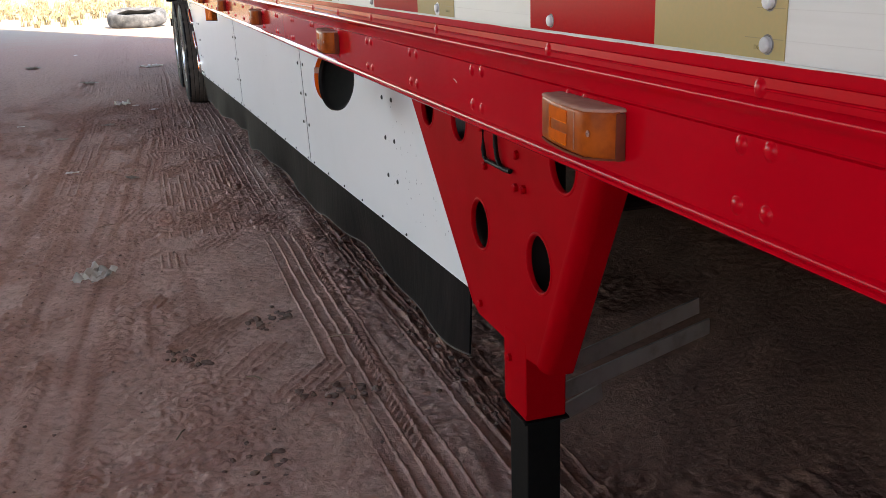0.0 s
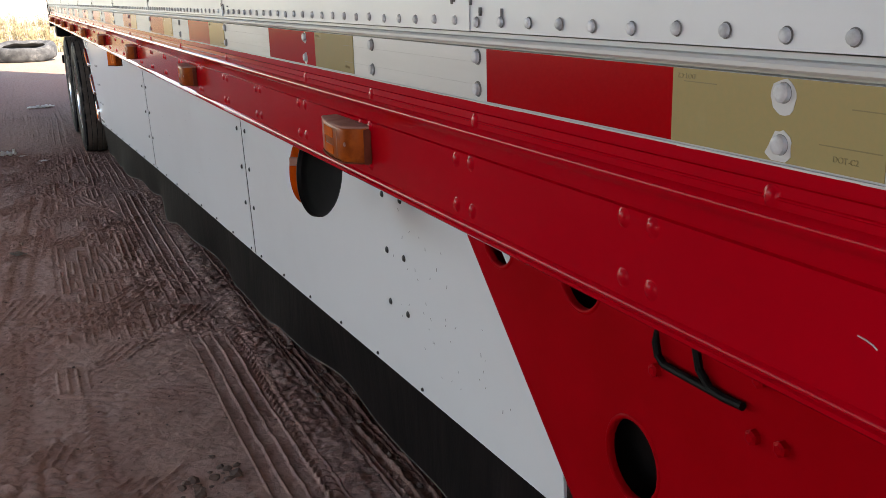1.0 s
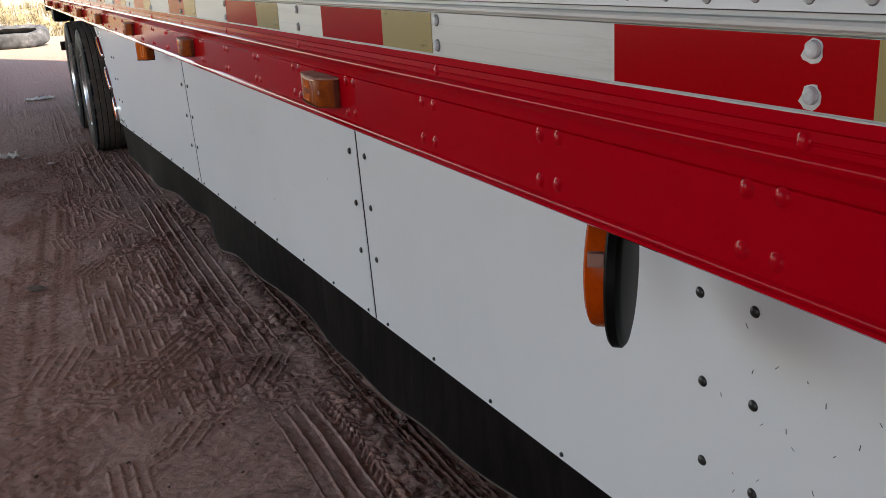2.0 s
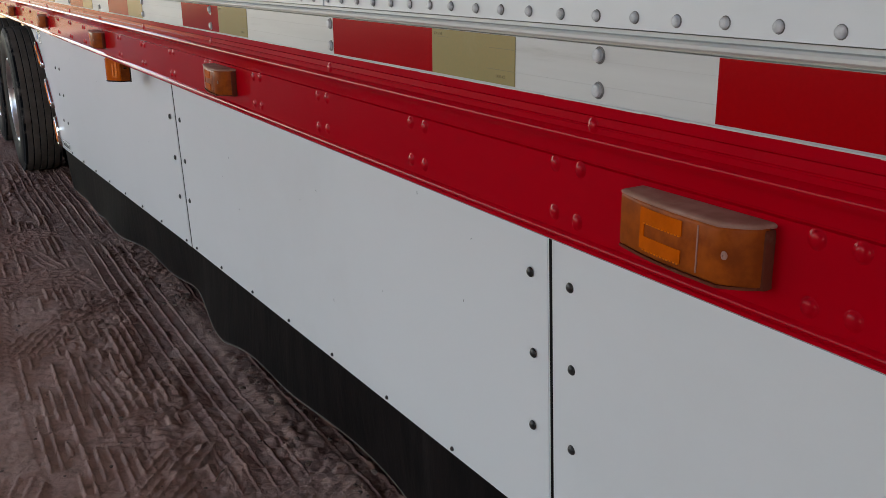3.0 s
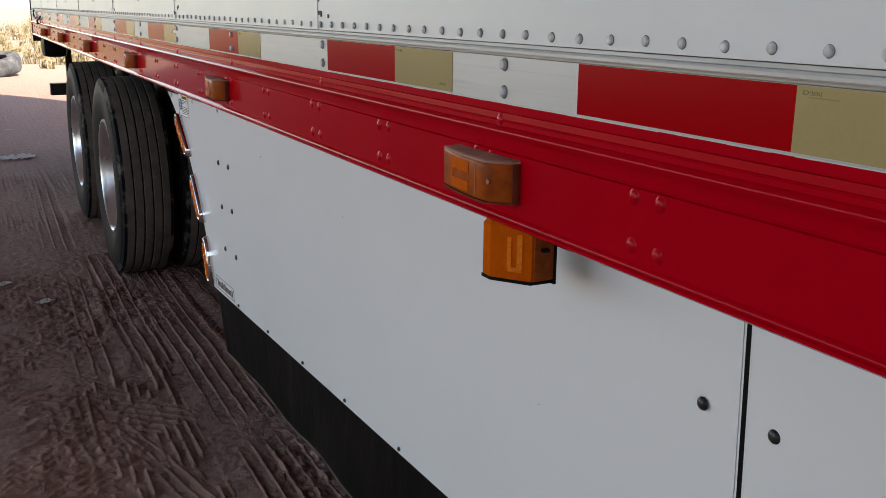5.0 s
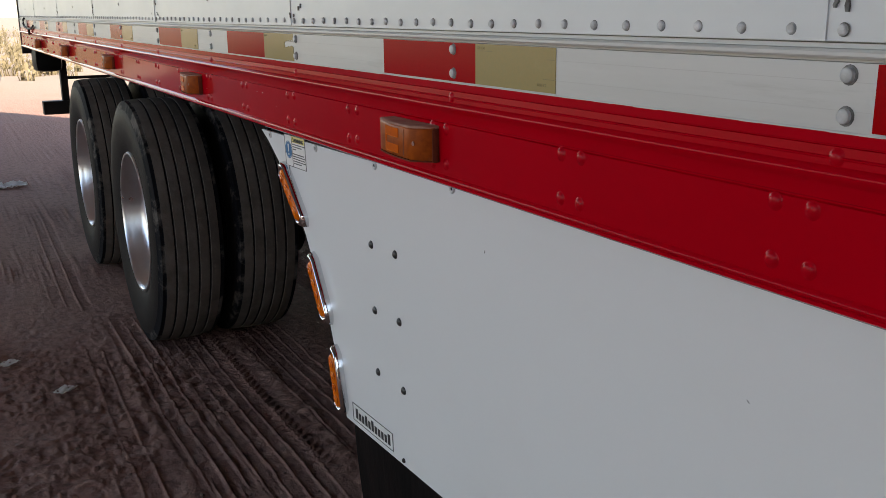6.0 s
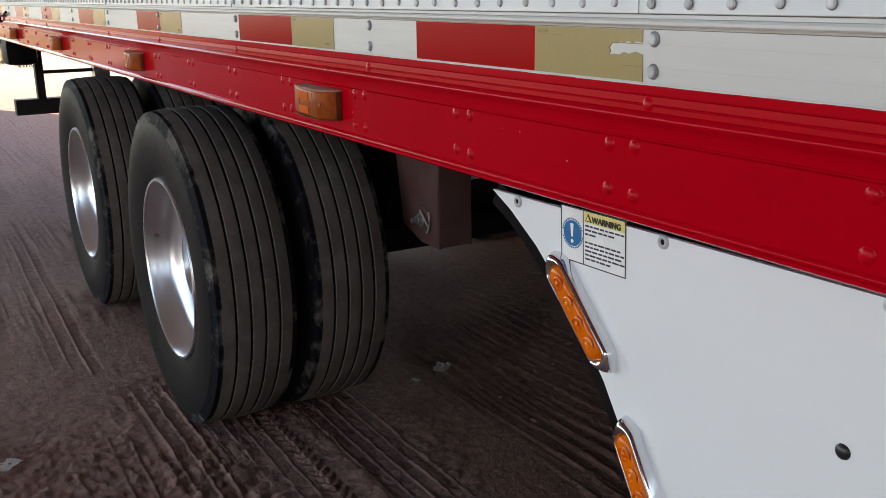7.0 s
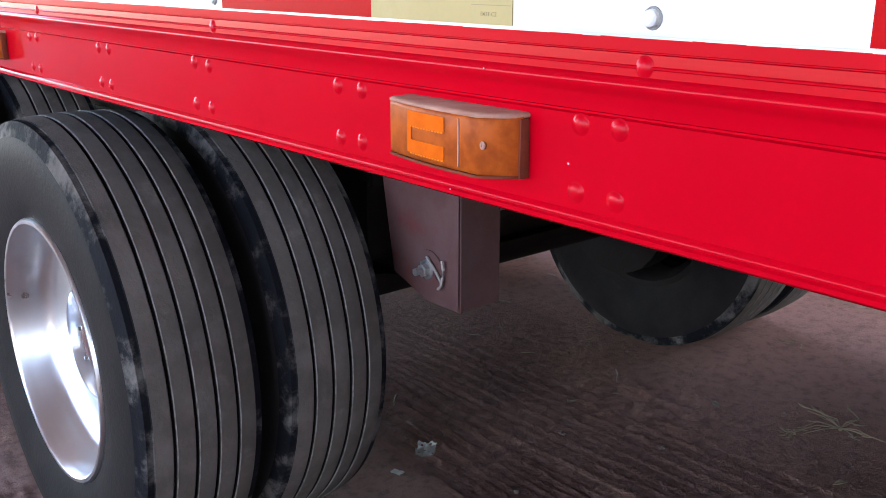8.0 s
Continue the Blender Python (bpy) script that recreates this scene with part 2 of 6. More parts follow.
def dirt_material():
    m = bpy.data.materials.new("packed_dirt")
    m.use_nodes = True
    nt = m.node_tree
    b = nt.nodes["Principled BSDF"]
    b.inputs["Roughness"].default_value = 0.92
    b.inputs["Specular IOR Level"].default_value = 0.25
    geo = nt.nodes.new("ShaderNodeNewGeometry")
    outs = []
    for scale, detail, rough in ((0.35, 4, 0.5), (2.2, 6, 0.6), (26.0, 8, 0.7), (150.0, 5, 0.7)):
        n = nt.nodes.new("ShaderNodeTexNoise")
        n.inputs["Scale"].default_value, n.inputs["Detail"].default_value, n.inputs["Roughness"].default_value = scale, detail, rough
        nt.links.new(geo.outputs["Position"], n.inputs["Vector"])
        outs.append(n.outputs["Fac"])

    def mix(fac, a, c, lo, hi):
        r = nt.nodes.new("ShaderNodeMapRange")
        r.interpolation_type = "SMOOTHSTEP"
        r.inputs["From Min"].default_value, r.inputs["From Max"].default_value = lo, hi
        nt.links.new(fac, r.inputs["Value"])
        x = nt.nodes.new("ShaderNodeMix")
        x.data_type = "RGBA"
        nt.links.new(r.outputs[0], x.inputs["Factor"])
        for sock, val in ((x.inputs["A"], a), (x.inputs["B"], c)):
            if isinstance(val, tuple):
                sock.default_value = (*val, 1)
            else:
                nt.links.new(val, sock)
        return x.outputs["Result"]

    c = mix(outs[1], (0.455, 0.262, 0.206), (0.585, 0.366, 0.298), 0.35, 0.7)
    c = mix(outs[0], c, (0.520, 0.296, 0.232), 0.45, 0.7)
    c = mix(outs[2], (0.305, 0.180, 0.144), c, 0.30, 0.54)
    c = mix(outs[3], c, (0.502, 0.385, 0.342), 0.62, 0.80)
    # browner ground below the trailer, its colour also darkened for the shade there
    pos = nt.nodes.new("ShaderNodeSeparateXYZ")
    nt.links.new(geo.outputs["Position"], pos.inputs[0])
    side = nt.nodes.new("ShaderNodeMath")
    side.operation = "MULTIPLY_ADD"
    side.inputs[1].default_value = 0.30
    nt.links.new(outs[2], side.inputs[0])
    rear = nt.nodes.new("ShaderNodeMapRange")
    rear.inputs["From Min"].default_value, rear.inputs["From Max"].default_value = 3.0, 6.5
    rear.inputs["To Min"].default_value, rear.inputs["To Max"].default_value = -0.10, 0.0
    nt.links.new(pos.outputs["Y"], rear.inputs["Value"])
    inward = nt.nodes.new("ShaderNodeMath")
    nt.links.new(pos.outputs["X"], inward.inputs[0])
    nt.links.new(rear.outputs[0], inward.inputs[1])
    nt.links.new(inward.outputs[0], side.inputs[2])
    shaded_earth = mix(outs[2], (0.150, 0.070, 0.048), (0.240, 0.113, 0.079), 0.30, 0.56)
    c = mix(side.outputs[0], c, shaded_earth, 0.40, 0.56)
    # darker dirt towards the rear, fading out below the trailer
    rearward = nt.nodes.new("ShaderNodeMath")
    rearward.operation = "MULTIPLY_ADD"
    rearward.inputs[1].default_value = 4.0
    nt.links.new(outs[1], rearward.inputs[0])
    nt.links.new(pos.outputs["Y"], rearward.inputs[2])
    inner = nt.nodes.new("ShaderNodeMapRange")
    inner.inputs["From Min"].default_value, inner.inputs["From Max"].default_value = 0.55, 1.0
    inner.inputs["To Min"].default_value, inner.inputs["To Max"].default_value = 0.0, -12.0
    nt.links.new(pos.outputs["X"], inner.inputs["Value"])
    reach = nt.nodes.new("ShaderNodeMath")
    nt.links.new(rearward.outputs[0], reach.inputs[0])
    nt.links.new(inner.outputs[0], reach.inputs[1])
    rear_dirt = mix(outs[2], (0.160, 0.085, 0.066), (0.285, 0.154, 0.121), 0.30, 0.56)
    c = mix(reach.outputs[0], c, rear_dirt, 7.6, 11.5)
    # paler, dusty dirt towards the open ground behind the trailer
    xyz = nt.nodes.new("ShaderNodeSeparateXYZ")
    nt.links.new(geo.outputs["Position"], xyz.inputs[0])
    far = nt.nodes.new("ShaderNodeMath")
    far.operation = "MULTIPLY_ADD"
    far.inputs[1].default_value = 7.0
    nt.links.new(outs[1], far.inputs[0])
    nt.links.new(xyz.outputs["Y"], far.inputs[2])
    c = mix(far.outputs[0], c, (0.23, 0.185, 0.145), 21.0, 30.0)
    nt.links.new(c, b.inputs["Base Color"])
    add = nt.nodes.new("ShaderNodeMath")
    add.operation = "MULTIPLY_ADD"
    add.inputs[1].default_value = 0.35
    nt.links.new(outs[3], add.inputs[0])
    nt.links.new(outs[2], add.inputs[2])
    bp = nt.nodes.new("ShaderNodeBump")
    bp.inputs["Strength"].default_value = 1.0
    bp.inputs["Distance"].default_value = 0.016
    nt.links.new(add.outputs[0], bp.inputs["Height"])
    nt.links.new(bp.outputs[0], b.inputs["Normal"])
    return m


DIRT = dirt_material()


# ---------------------------------------------------------------- mesh helpers
def link_bm(name, bm, material, smooth=False, angle=None):
    me = bpy.data.meshes.new(name)
    bmesh.ops.recalc_face_normals(bm, faces=bm.faces)
    if smooth:
        for f in bm.faces:
            f.smooth = True
        if angle:
            for e in bm.edges:
                if len(e.link_faces) == 2 and e.calc_face_angle(0) > radians(angle):
                    e.smooth = False
    bm.to_mesh(me)
    bm.free()
    me.materials.append(material)
    return me


def child(name, me, parent, m=None, label=""):
    """An object on mesh me at pose m of the world, under parent."""
    ob = new(name, me)
    ob.parent = parent
    ob.matrix_parent_inverse = PLACE.get(parent.name, Matrix()).inverted()
    if m is not None:
        ob.matrix_basis = m
        PLACE[ob.name] = m
    if label:
        tagged(ob, label)
    return ob


PLACE = {}


def part(name, bm, material, parent, label="", smooth=False, angle=35):
    return child(name, link_bm(name, bm, material, smooth, angle), parent, None, label)


def group_at(name, m, parent=None, label=""):
    ob = new(name)
    ob.empty_display_size = 0.2
    if parent:
        ob.parent = parent
        ob.matrix_parent_inverse = PLACE.get(parent.name, Matrix()).inverted()
        if label:
            tagged(ob, label)
    ob.matrix_basis = m
    PLACE[ob.name] = m
    return ob


def box(bm, lo, hi, bevel=0.0, m=None):
    g = bmesh.ops.create_cube(bm, size=1.0)
    v = g["verts"]
    s = [hi[i] - lo[i] for i in range(3)]
    c = [(hi[i] + lo[i]) / 2 for i in range(3)]
    bmesh.ops.transform(bm, matrix=Matrix.Translation(c) @ Matrix.Diagonal((*s, 1)), verts=v)
    if bevel:
        e = list({e for x in v for e in x.link_edges})
        r = bmesh.ops.bevel(bm, geom=e, offset=bevel, segments=2, affect="EDGES", profile=0.7)
        v = list({x for f in r["faces"] for x in f.verts} | {x for x in v if x.is_valid})
    if m is not None:
        bmesh.ops.transform(bm, matrix=m, verts=v)
    return v


def extrude_y(bm, outline, y0, y1, shear=None):
    """A closed (x, z) outline drawn out along y."""
    a = [bm.verts.new((x, y0, z)) for x, z in outline]
    b = [bm.verts.new((x, y1, z)) for x, z in outline]
    n = len(outline)
    for i in range(n):
        bm.faces.new((a[i], a[(i + 1) % n], b[(i + 1) % n], b[i]))
    bm.faces.new(a)
    bm.faces.new(b)


def slab(bm, outline, place, thick):
    """A plate with a (u, v) outline; place(u, v, d) gives the point at depth d."""
    n = len(outline)
    a = [bm.verts.new(place(u, v, 0.0)) for u, v in outline]
    b = [bm.verts.new(place(u, v, thick)) for u, v in outline]
    for i in range(n):
        bm.faces.new((a[i], a[(i + 1) % n], b[(i + 1) % n], b[i]))
    bm.faces.new(a)
    bm.faces.new(b)


def lathe(bm, profile, m, seg=24, close=False):
    """(radius, height) profile turned about the z axis of pose m."""
    rings = []
    for r, h in profile:
        if r < 1e-6:
            rings.append([bm.verts.new(m @ Vector((0, 0, h)))])
        else:
            rings.append([bm.verts.new(m @ Vector((r * math.cos(2 * math.pi * i / seg), r * math.sin(2 * math.pi * i / seg), h))) for i in range(seg)])
    pairs = list(zip(rings, rings[1:])) + ([(rings[-1], rings[0])] if close else [])
    for a, b in pairs:
        for i in range(seg):
            j = (i + 1) % seg
            if len(a) == 1 and len(b) == 1:
                continue
            if len(a) == 1:
                bm.faces.new((a[0], b[i], b[j]))
            elif len(b) == 1:
                bm.faces.new((a[i], a[j], b[0]))
            else:
                bm.faces.new((a[i], a[j], b[j], b[i]))


def rod(bm, p, q, r, seg=10, r2=None):
    d = Vector(q) - Vector(p)
    m = Matrix.Translation(p) @ d.to_track_quat("Z", "Y").to_matrix().to_4x4()
    lathe(bm, [(0, 0), (r, 0), (r2 or r, d.length), (0, d.length)], m, seg)


def tube_path(bm, pts, r, seg=8):
    rings = []
    for i, p in enumerate(pts):
        d = (Vector(pts[min(i + 1, len(pts) - 1)]) - Vector(pts[max(i - 1, 0)])).normalized()
        q = d.to_track_quat("Z", "Y").to_matrix()
        rings.append([bm.verts.new(Vector(p) + q @ Vector((r * math.cos(2 * math.pi * k / seg), r * math.sin(2 * math.pi * k / seg), 0))) for k in range(seg)])
    for a, b in zip(rings, rings[1:]):
        for k in range(seg):
            bm.faces.new((a[k], a[(k + 1) % seg], b[(k + 1) % seg], b[k]))
    bm.faces.new(rings[0])
    bm.faces.new(rings[-1])


FACE_OUT = Matrix(((0, 0, -1, 0), (0, 1, 0, 0), (1, 0, 0, 0), (0, 0, 0, 1)))  # local z looks to -x


# ---------------------------------------------------------------- ground: one sheet to the horizon
def lattice(shape_x, shape_y, cell, seed, xs, ys):
    """Smooth value noise on the grid xs, ys with cells of that size."""
    rng = np.random.default_rng(seed)
    tab = rng.random((512, 512)) * 2 - 1
    gx, gy = xs / cell, ys / cell
    ix, iy = np.floor(gx).astype(int), np.floor(gy).astype(int)
    fx, fy = gx - ix, gy - iy
    fx, fy = fx * fx * (3 - 2 * fx), fy * fy * (3 - 2 * fy)
    a = tab[np.ix_(ix % 512, iy % 512)]
    b = tab[np.ix_((ix + 1) % 512, iy % 512)]
    c = tab[np.ix_(ix % 512, (iy + 1) % 512)]
    d = tab[np.ix_((ix + 1) % 512, (iy + 1) % 512)]
    fx, fy = fx[:, None], fy[None, :]
    return (a * (1 - fx) + b * fx) * (1 - fy) + (c * (1 - fx) + d * fx) * fy


def spread(stops, steps, far_lo, far_hi, grow=1.18):
    """Grid lines that run between the stops at the given steps, and ever wider beyond them."""
    core = [stops[0]]
    for a, b, step in zip(stops, stops[1:], steps):
        n = max(1, round((b - a) / step))
        core += [a + (b - a) * (i + 1) / n for i in range(n)]
    for sign, start, end in ((1, core[-1], far_hi), (-1, core[0], far_lo)):
        s, p, out = steps[-1] if sign > 0 else steps[0], start, []
        while (end - p) * sign > 0:
            s *= grow
            p += sign * s
            out.append(p)
        core = core + out if sign > 0 else out[::-1] + core
    return np.array(core)


gxs = spread((-1.0, -0.5, 0.03, 0.29, 0.37, 0.59, 1.75), (0.0058, 0.0040, 0.0032, 0.0055, 0.0034, 0.0080), -260.0, 260.0, 1.06)
gys = spread((1.9, 8.6, 10.4), (0.0058, 0.0085), -90.0, 420.0, 1.07)
GX, GY = gxs[:, None], gys[None, :]
near = np.clip((9 - np.abs(GX)) / 6, 0, 1) * np.clip((26 - GY) / 12, 0, 1) * np.clip((GY + 6) / 5, 0, 1)


def sm(a, lo, hi):
    t = np.clip((a - lo) / (hi - lo), 0, 1)
    return t * t * (3 - 2 * t)


WOB = 0.006 * lattice(0, 0, 0.55, 61, gxs, gys) + 0.0014 * lattice(0, 0, 0.05, 62, gxs, gys)
CRUMB = lattice(0, 0, 0.10, 63, gxs, gys)


def run(y0, y1):
    return sm(GY, y0, y0 + 0.25) * (1 - sm(GY, y1 - 0.25, y1))


def ribbed(xc, drift, width, pitch, depth, y0, y1, seed, sink=0.003, broken=0.0, cell=0.8):
    """A rib-tyre print: thin crisp ridges between flat bands; its middle runs at xc + drift * (y - 6)."""
    u = GX - (xc + drift * (GY - 6)) + WOB
    gate = sm(lattice(0, 0, cell, seed, gxs, gys) + 0.75 - broken, 0.0, 0.30)
    groove = np.cos(2 * math.pi * u / pitch)
    ribs = sm(groove, 0.84, 0.95) * depth * (0.75 + 0.35 * CRUMB)
    return (0.8 * ribs - sink) * np.clip((width / 2 - np.abs(u)) / 0.010, 0, 1) * run(y0, y1) * gate


def dashes(xc, drift, width, pitch, depth, y0, y1, length, seed, keep):
    """A worn rib-tyre print: crisp short ridges, each broken off at its own places."""
    u = GX - (xc + drift * (GY - 6)) + WOB
    dice = np.random.default_rng(seed)
    shift, chance = dice.random(64) * 3.0, dice.random((64, 256))
    k = np.floor(u / pitch + 0.5).astype(int) % 64
    q = GY / length + shift[k] + 0.35 * CRUMB
    j = np.floor(q).astype(int)
    f = q - j
    on = (chance[k, j % 256] < keep) * sm(f, 0.04, 0.11) * (1 - sm(f, 0.89, 0.96))
    ridge = sm(np.cos(2 * math.pi * u / pitch), 0.45, 0.85)
    return (ridge * on * depth * (0.9 + 0.4 * CRUMB) - 0.003) * np.clip((width / 2 - np.abs(u)) / 0.010, 0, 1) * run(y0, y1)


def lugged(xc, drift, width, pitch, slant, depth, y0, y1, seed):
    """One row of a block-tread print: short crisp slanted bars."""
    u = GX - (xc + drift * (GY - 6)) + WOB
    gate = sm(lattice(0, 0, 0.6, seed, gxs, gys) + 0.65, 0.0, 0.35)
    phase = (GY + slant * np.abs(u) + 5.0 * slant * u * u + 1.5 * WOB) / pitch
    saw = phase - np.floor(phase)
    bars = sm(saw, 0.0, 0.20) * (1 - sm(saw, 0.42, 0.60)) * depth
    return (bars - 0.0015) * np.clip((width / 2 - np.abs(u)) / 0.012, 0, 1) * run(y0, y1) * gate


H = 0.008 * lattice(0, 0, 2.6, 1, gxs, gys) + 0.006 * lattice(0, 0, 0.9, 2, gxs, gys)
H = H + 0.004 * lattice(0, 0, 0.31, 3, gxs, gys) + 0.003 * lattice(0, 0, 0.11, 4, gxs, gys)
rough_area = sm(lattice(0, 0, 0.35, 8, gxs, gys), -0.25, 0.45)
chips = sm(np.abs(lattice(0, 0, 0.028, 7, gxs, gys)), 0.42, 0.62) * 0.0065
fine = 0.0022 * lattice(0, 0, 0.045, 5, gxs, gys) + 0.0018 * lattice(0, 0, 0.018, 6, gxs, gys) + (chips + 0.003 * lattice(0, 0, 0.024, 9, gxs, gys)) * rough_area
marks = np.zeros_like(H)
# the trailer's own two wheel tracks, then other vehicles' prints
marks += ribbed(0.160, 0.000, 0.205, 0.0470, 0.013, 1.6, 4.75, 11, broken=-0.25)
marks += ribbed(0.160, 0.002, 0.205, 0.0470, 0.011, 5.15, 8.4, 12, broken=-0.25)
marks += ribbed(0.160, 0.002, 0.205, 0.0470, 0.008, 8.2, 10.4, 12, broken=-0.10)
marks += ribbed(0.470, 0.000, 0.215, 0.0470, 0.012, 1.0, 8.4, 13, broken=-0.15)
marks += ribbed(0.470, 0.000, 0.215, 0.0470, 0.008, 8.2, 11.5, 13, broken=-0.05)
marks += ribbed(0.345, -0.030, 0.10, 0.0330, 0.011, 2.0, 5.0, 28, broken=0.0)
marks += dashes(-0.17, 0.010, 0.46, 0.0330, 0.015, 4.75, 6.85, 0.13, 14, 0.62)
marks += dashes(-0.20, 0.015, 0.34, 0.0340, 0.014, 6.95, 8.9, 0.17, 15, 0.6)
marks += ribbed(-0.02, 0.000, 0.16, 0.0500, 0.011, 8.6, 10.6, 16, 0.004, 0.15, 0.5)
marks += ribbed(-0.30, 0.020, 0.22, 0.0580, 0.010, 8.6, 13.0, 25, 0.004, 0.35, 0.5)
marks += ribbed(-0.95, 0.030, 0.20, 0.0500, 0.011, 6.0, 14.0, 17, 0.006, 0.2)
marks += ribbed(-1.30, 0.030, 0.20, 0.0500, 0.011, 3.0, 14.0, 18, 0.006, 0.2)
marks += ribbed(0.80, 0.050, 0.34, 0.0600, 0.012, 8.0, 13.5, 19, 0.003)
marks += ribbed(1.15, -0.02, 0.40, 0.0580, 0.012, 7.5, 13.0, 20, 0.003)
marks += ribbed(1.55, -0.04, 0.34, 0.0550, 0.011, 7.5, 12.5, 26, 0.003)
for xc, width, seed in ((-0.450, 0.070, 21), (-0.525, 0.065, 31), (-0.615, 0.070, 22), (-0.690, 0.060, 33)):
    marks += lugged(xc, 0.070, width, 0.047, 0.7 if seed in (21, 33) else -0.7, 0.009, 2.0, 8.8, seed)
marks += lugged(-0.86, 0.060, 0.10, 0.047, 0.5, 0.009, 1.5, 9.0, 23)
marks += lugged(-0.285, 0.030, 0.07, 0.046, 0.4, 0.007, 2.3, 4.4, 24)
marks += lugged(0.305, 0.030, 0.055, 0.040, 0.9, 0.012, 2.2, 4.9, 27)
marks += lugged(0.300, -0.01, 0.060, 0.044, -0.8, 0.008, 8.6, 10.2, 29)
marks += lugged(-1.12, 0.050, 0.12, 0.047, -0.5, 0.009, 2.0, 11.0, 30)


def patch(cx, cy, rx, ry, turn, pitch, depth, seed):
    """Parallel scrape strokes inside one ragged oval: how much of the old print they cover, and their relief."""
    c, n = math.cos(radians(turn)), math.sin(radians(turn))
    u, v = (GX - cx) * c + (GY - cy) * n, -(GX - cx) * n + (GY - cy) * c
    inside = 1 - sm((u / rx) ** 2 + (v / ry) ** 2 + 0.45 * lattice(0, 0, 0.07, seed + 50, gxs, gys), 0.55, 1.0)
    row = (v + 0.004 * np.sin(u * 7 + seed) + 0.25 * WOB) / pitch
    k = np.floor(row).astype(int) % 64
    dice = np.random.default_rng(seed)
    shift, size = dice.random(64) * 3.0, 0.5 + 0.5 * dice.random(64)
    q = u / (0.55 * rx) + shift[k]
    on = sm(np.abs(q - np.floor(q) - 0.5), 0.02, 0.10)
    saw = row - np.floor(row)
    stroke = sm(saw, 0.10, 0.34) * (1 - sm(saw, 0.40, 0.56)) * size[k] * on
    return inside, (stroke - 0.12) * depth * inside


scrapes = [(-0.20, 5.28, 0.40, 0.13, 51, 0.034, 0.010, 31), (-0.40, 4.42, 0.16, 0.08, 45, 0.036, 0.009, 32), (-0.165, 4.68, 0.19, 0.07, 40, 0.034, 0.010, 33),
           (-0.02, 2.84, 0.19, 0.12, 51, 0.036, 0.010, 34), (-0.16, 3.10, 0.18, 0.10, 54, 0.040, 0.009, 35), (-0.08, 5.08, 0.34, 0.07, 20, 0.032, 0.009, 36),
           (0.14, 5.02, 0.16, 0.08, 62, 0.036, 0.011, 37), (-0.02, 6.95, 0.24, 0.09, 40, 0.036, 0.010, 38), (-0.15, 7.9, 0.70, 0.06, 104, 0.034, 0.007, 39), (-0.42, 2.5, 0.24, 0.12, 25, 0.045, 0.012, 40)]
sr = random.Random(88)
for i in range(26):
    scrapes.append((sr.uniform(-0.62, 0.06), 3.2 + 5.2 * (i + sr.random()) / 26, sr.uniform(0.09, 0.22), sr.uniform(0.06, 0.13), sr.choice((-38, -25, 24, 38, 55, 70, 92)) + sr.uniform(-9, 9), sr.uniform(0.030, 0.042), sr.uniform(0.007, 0.011), 100 + i))
for row in scrapes:
    cover, relief = patch(*row)
    marks = marks * (1 - 0.85 * cover) + relief
# loose crumbled strip beside the flap
loose = sm(0.07 - np.abs(GX - (0.315 + 0.01 * (GY - 5))), 0.0, 0.06) * near
lumps = np.abs(lattice(0, 0, 0.060, 41, gxs, gys)) * 0.022 + np.abs(lattice(0, 0, 0.033, 42, gxs, gys)) * 0.012
clod = sm(lattice(0, 0, 0.55, 43, gxs, gys), 0.35, 0.75) * near
fine = fine * (1 - 0.75 * sm(GX, 0.5, 0.8))
marks = marks * (1 - 0.75 * sm(GY, 7.5, 9.5) * sm(-GX, 0.1, 0.3))
H = (H + 0.95 * marks + 1.0 * fine + lumps * (0.38 * loose + 0.6 * clod)) * near
nx, ny = len(gxs), len(gys)
co = np.empty((nx, ny, 3), np.float32)
co[..., 0], co[..., 1], co[..., 2] = GX, GY, H
idx = np.arange(nx * ny, dtype=np.int32).reshape(nx, ny)
quads = np.stack([idx[:-1, :-1], idx[1:, :-1], idx[1:, 1:], idx[:-1, 1:]], -1).reshape(-1, 4)
gm = bpy.data.meshes.new("ground")
gm.vertices.add(nx * ny)
gm.vertices.foreach_set("co", co.ravel())
gm.loops.add(quads.size)
gm.loops.foreach_set("vertex_index", quads.ravel())
gm.polygons.add(len(quads))
gm.polygons.foreach_set("loop_start", np.arange(0, quads.size, 4, dtype=np.int32))
gm.polygons.foreach_set("use_smooth", np.ones(len(quads), dtype=bool))
gm.update(calc_edges=True)
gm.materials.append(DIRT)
ground = tagged(new("ground", gm), "bare brown dirt yard with tyre tracks and scrapes", "ground", kind="structure")

# unseen, added to shade the yard: back wall, roof, walls round the trailer
bm = bmesh.new()
box(bm, (ROOF_W, -6.6, -0.3), (ROOF_E, -6.0, 3.3))
tagged(new("wall_south", link_bm("wall_south", bm, PLASTER)), "plain grey unseen wall added behind the yard to block light", "wall", kind="structure")
bm = bmesh.new()
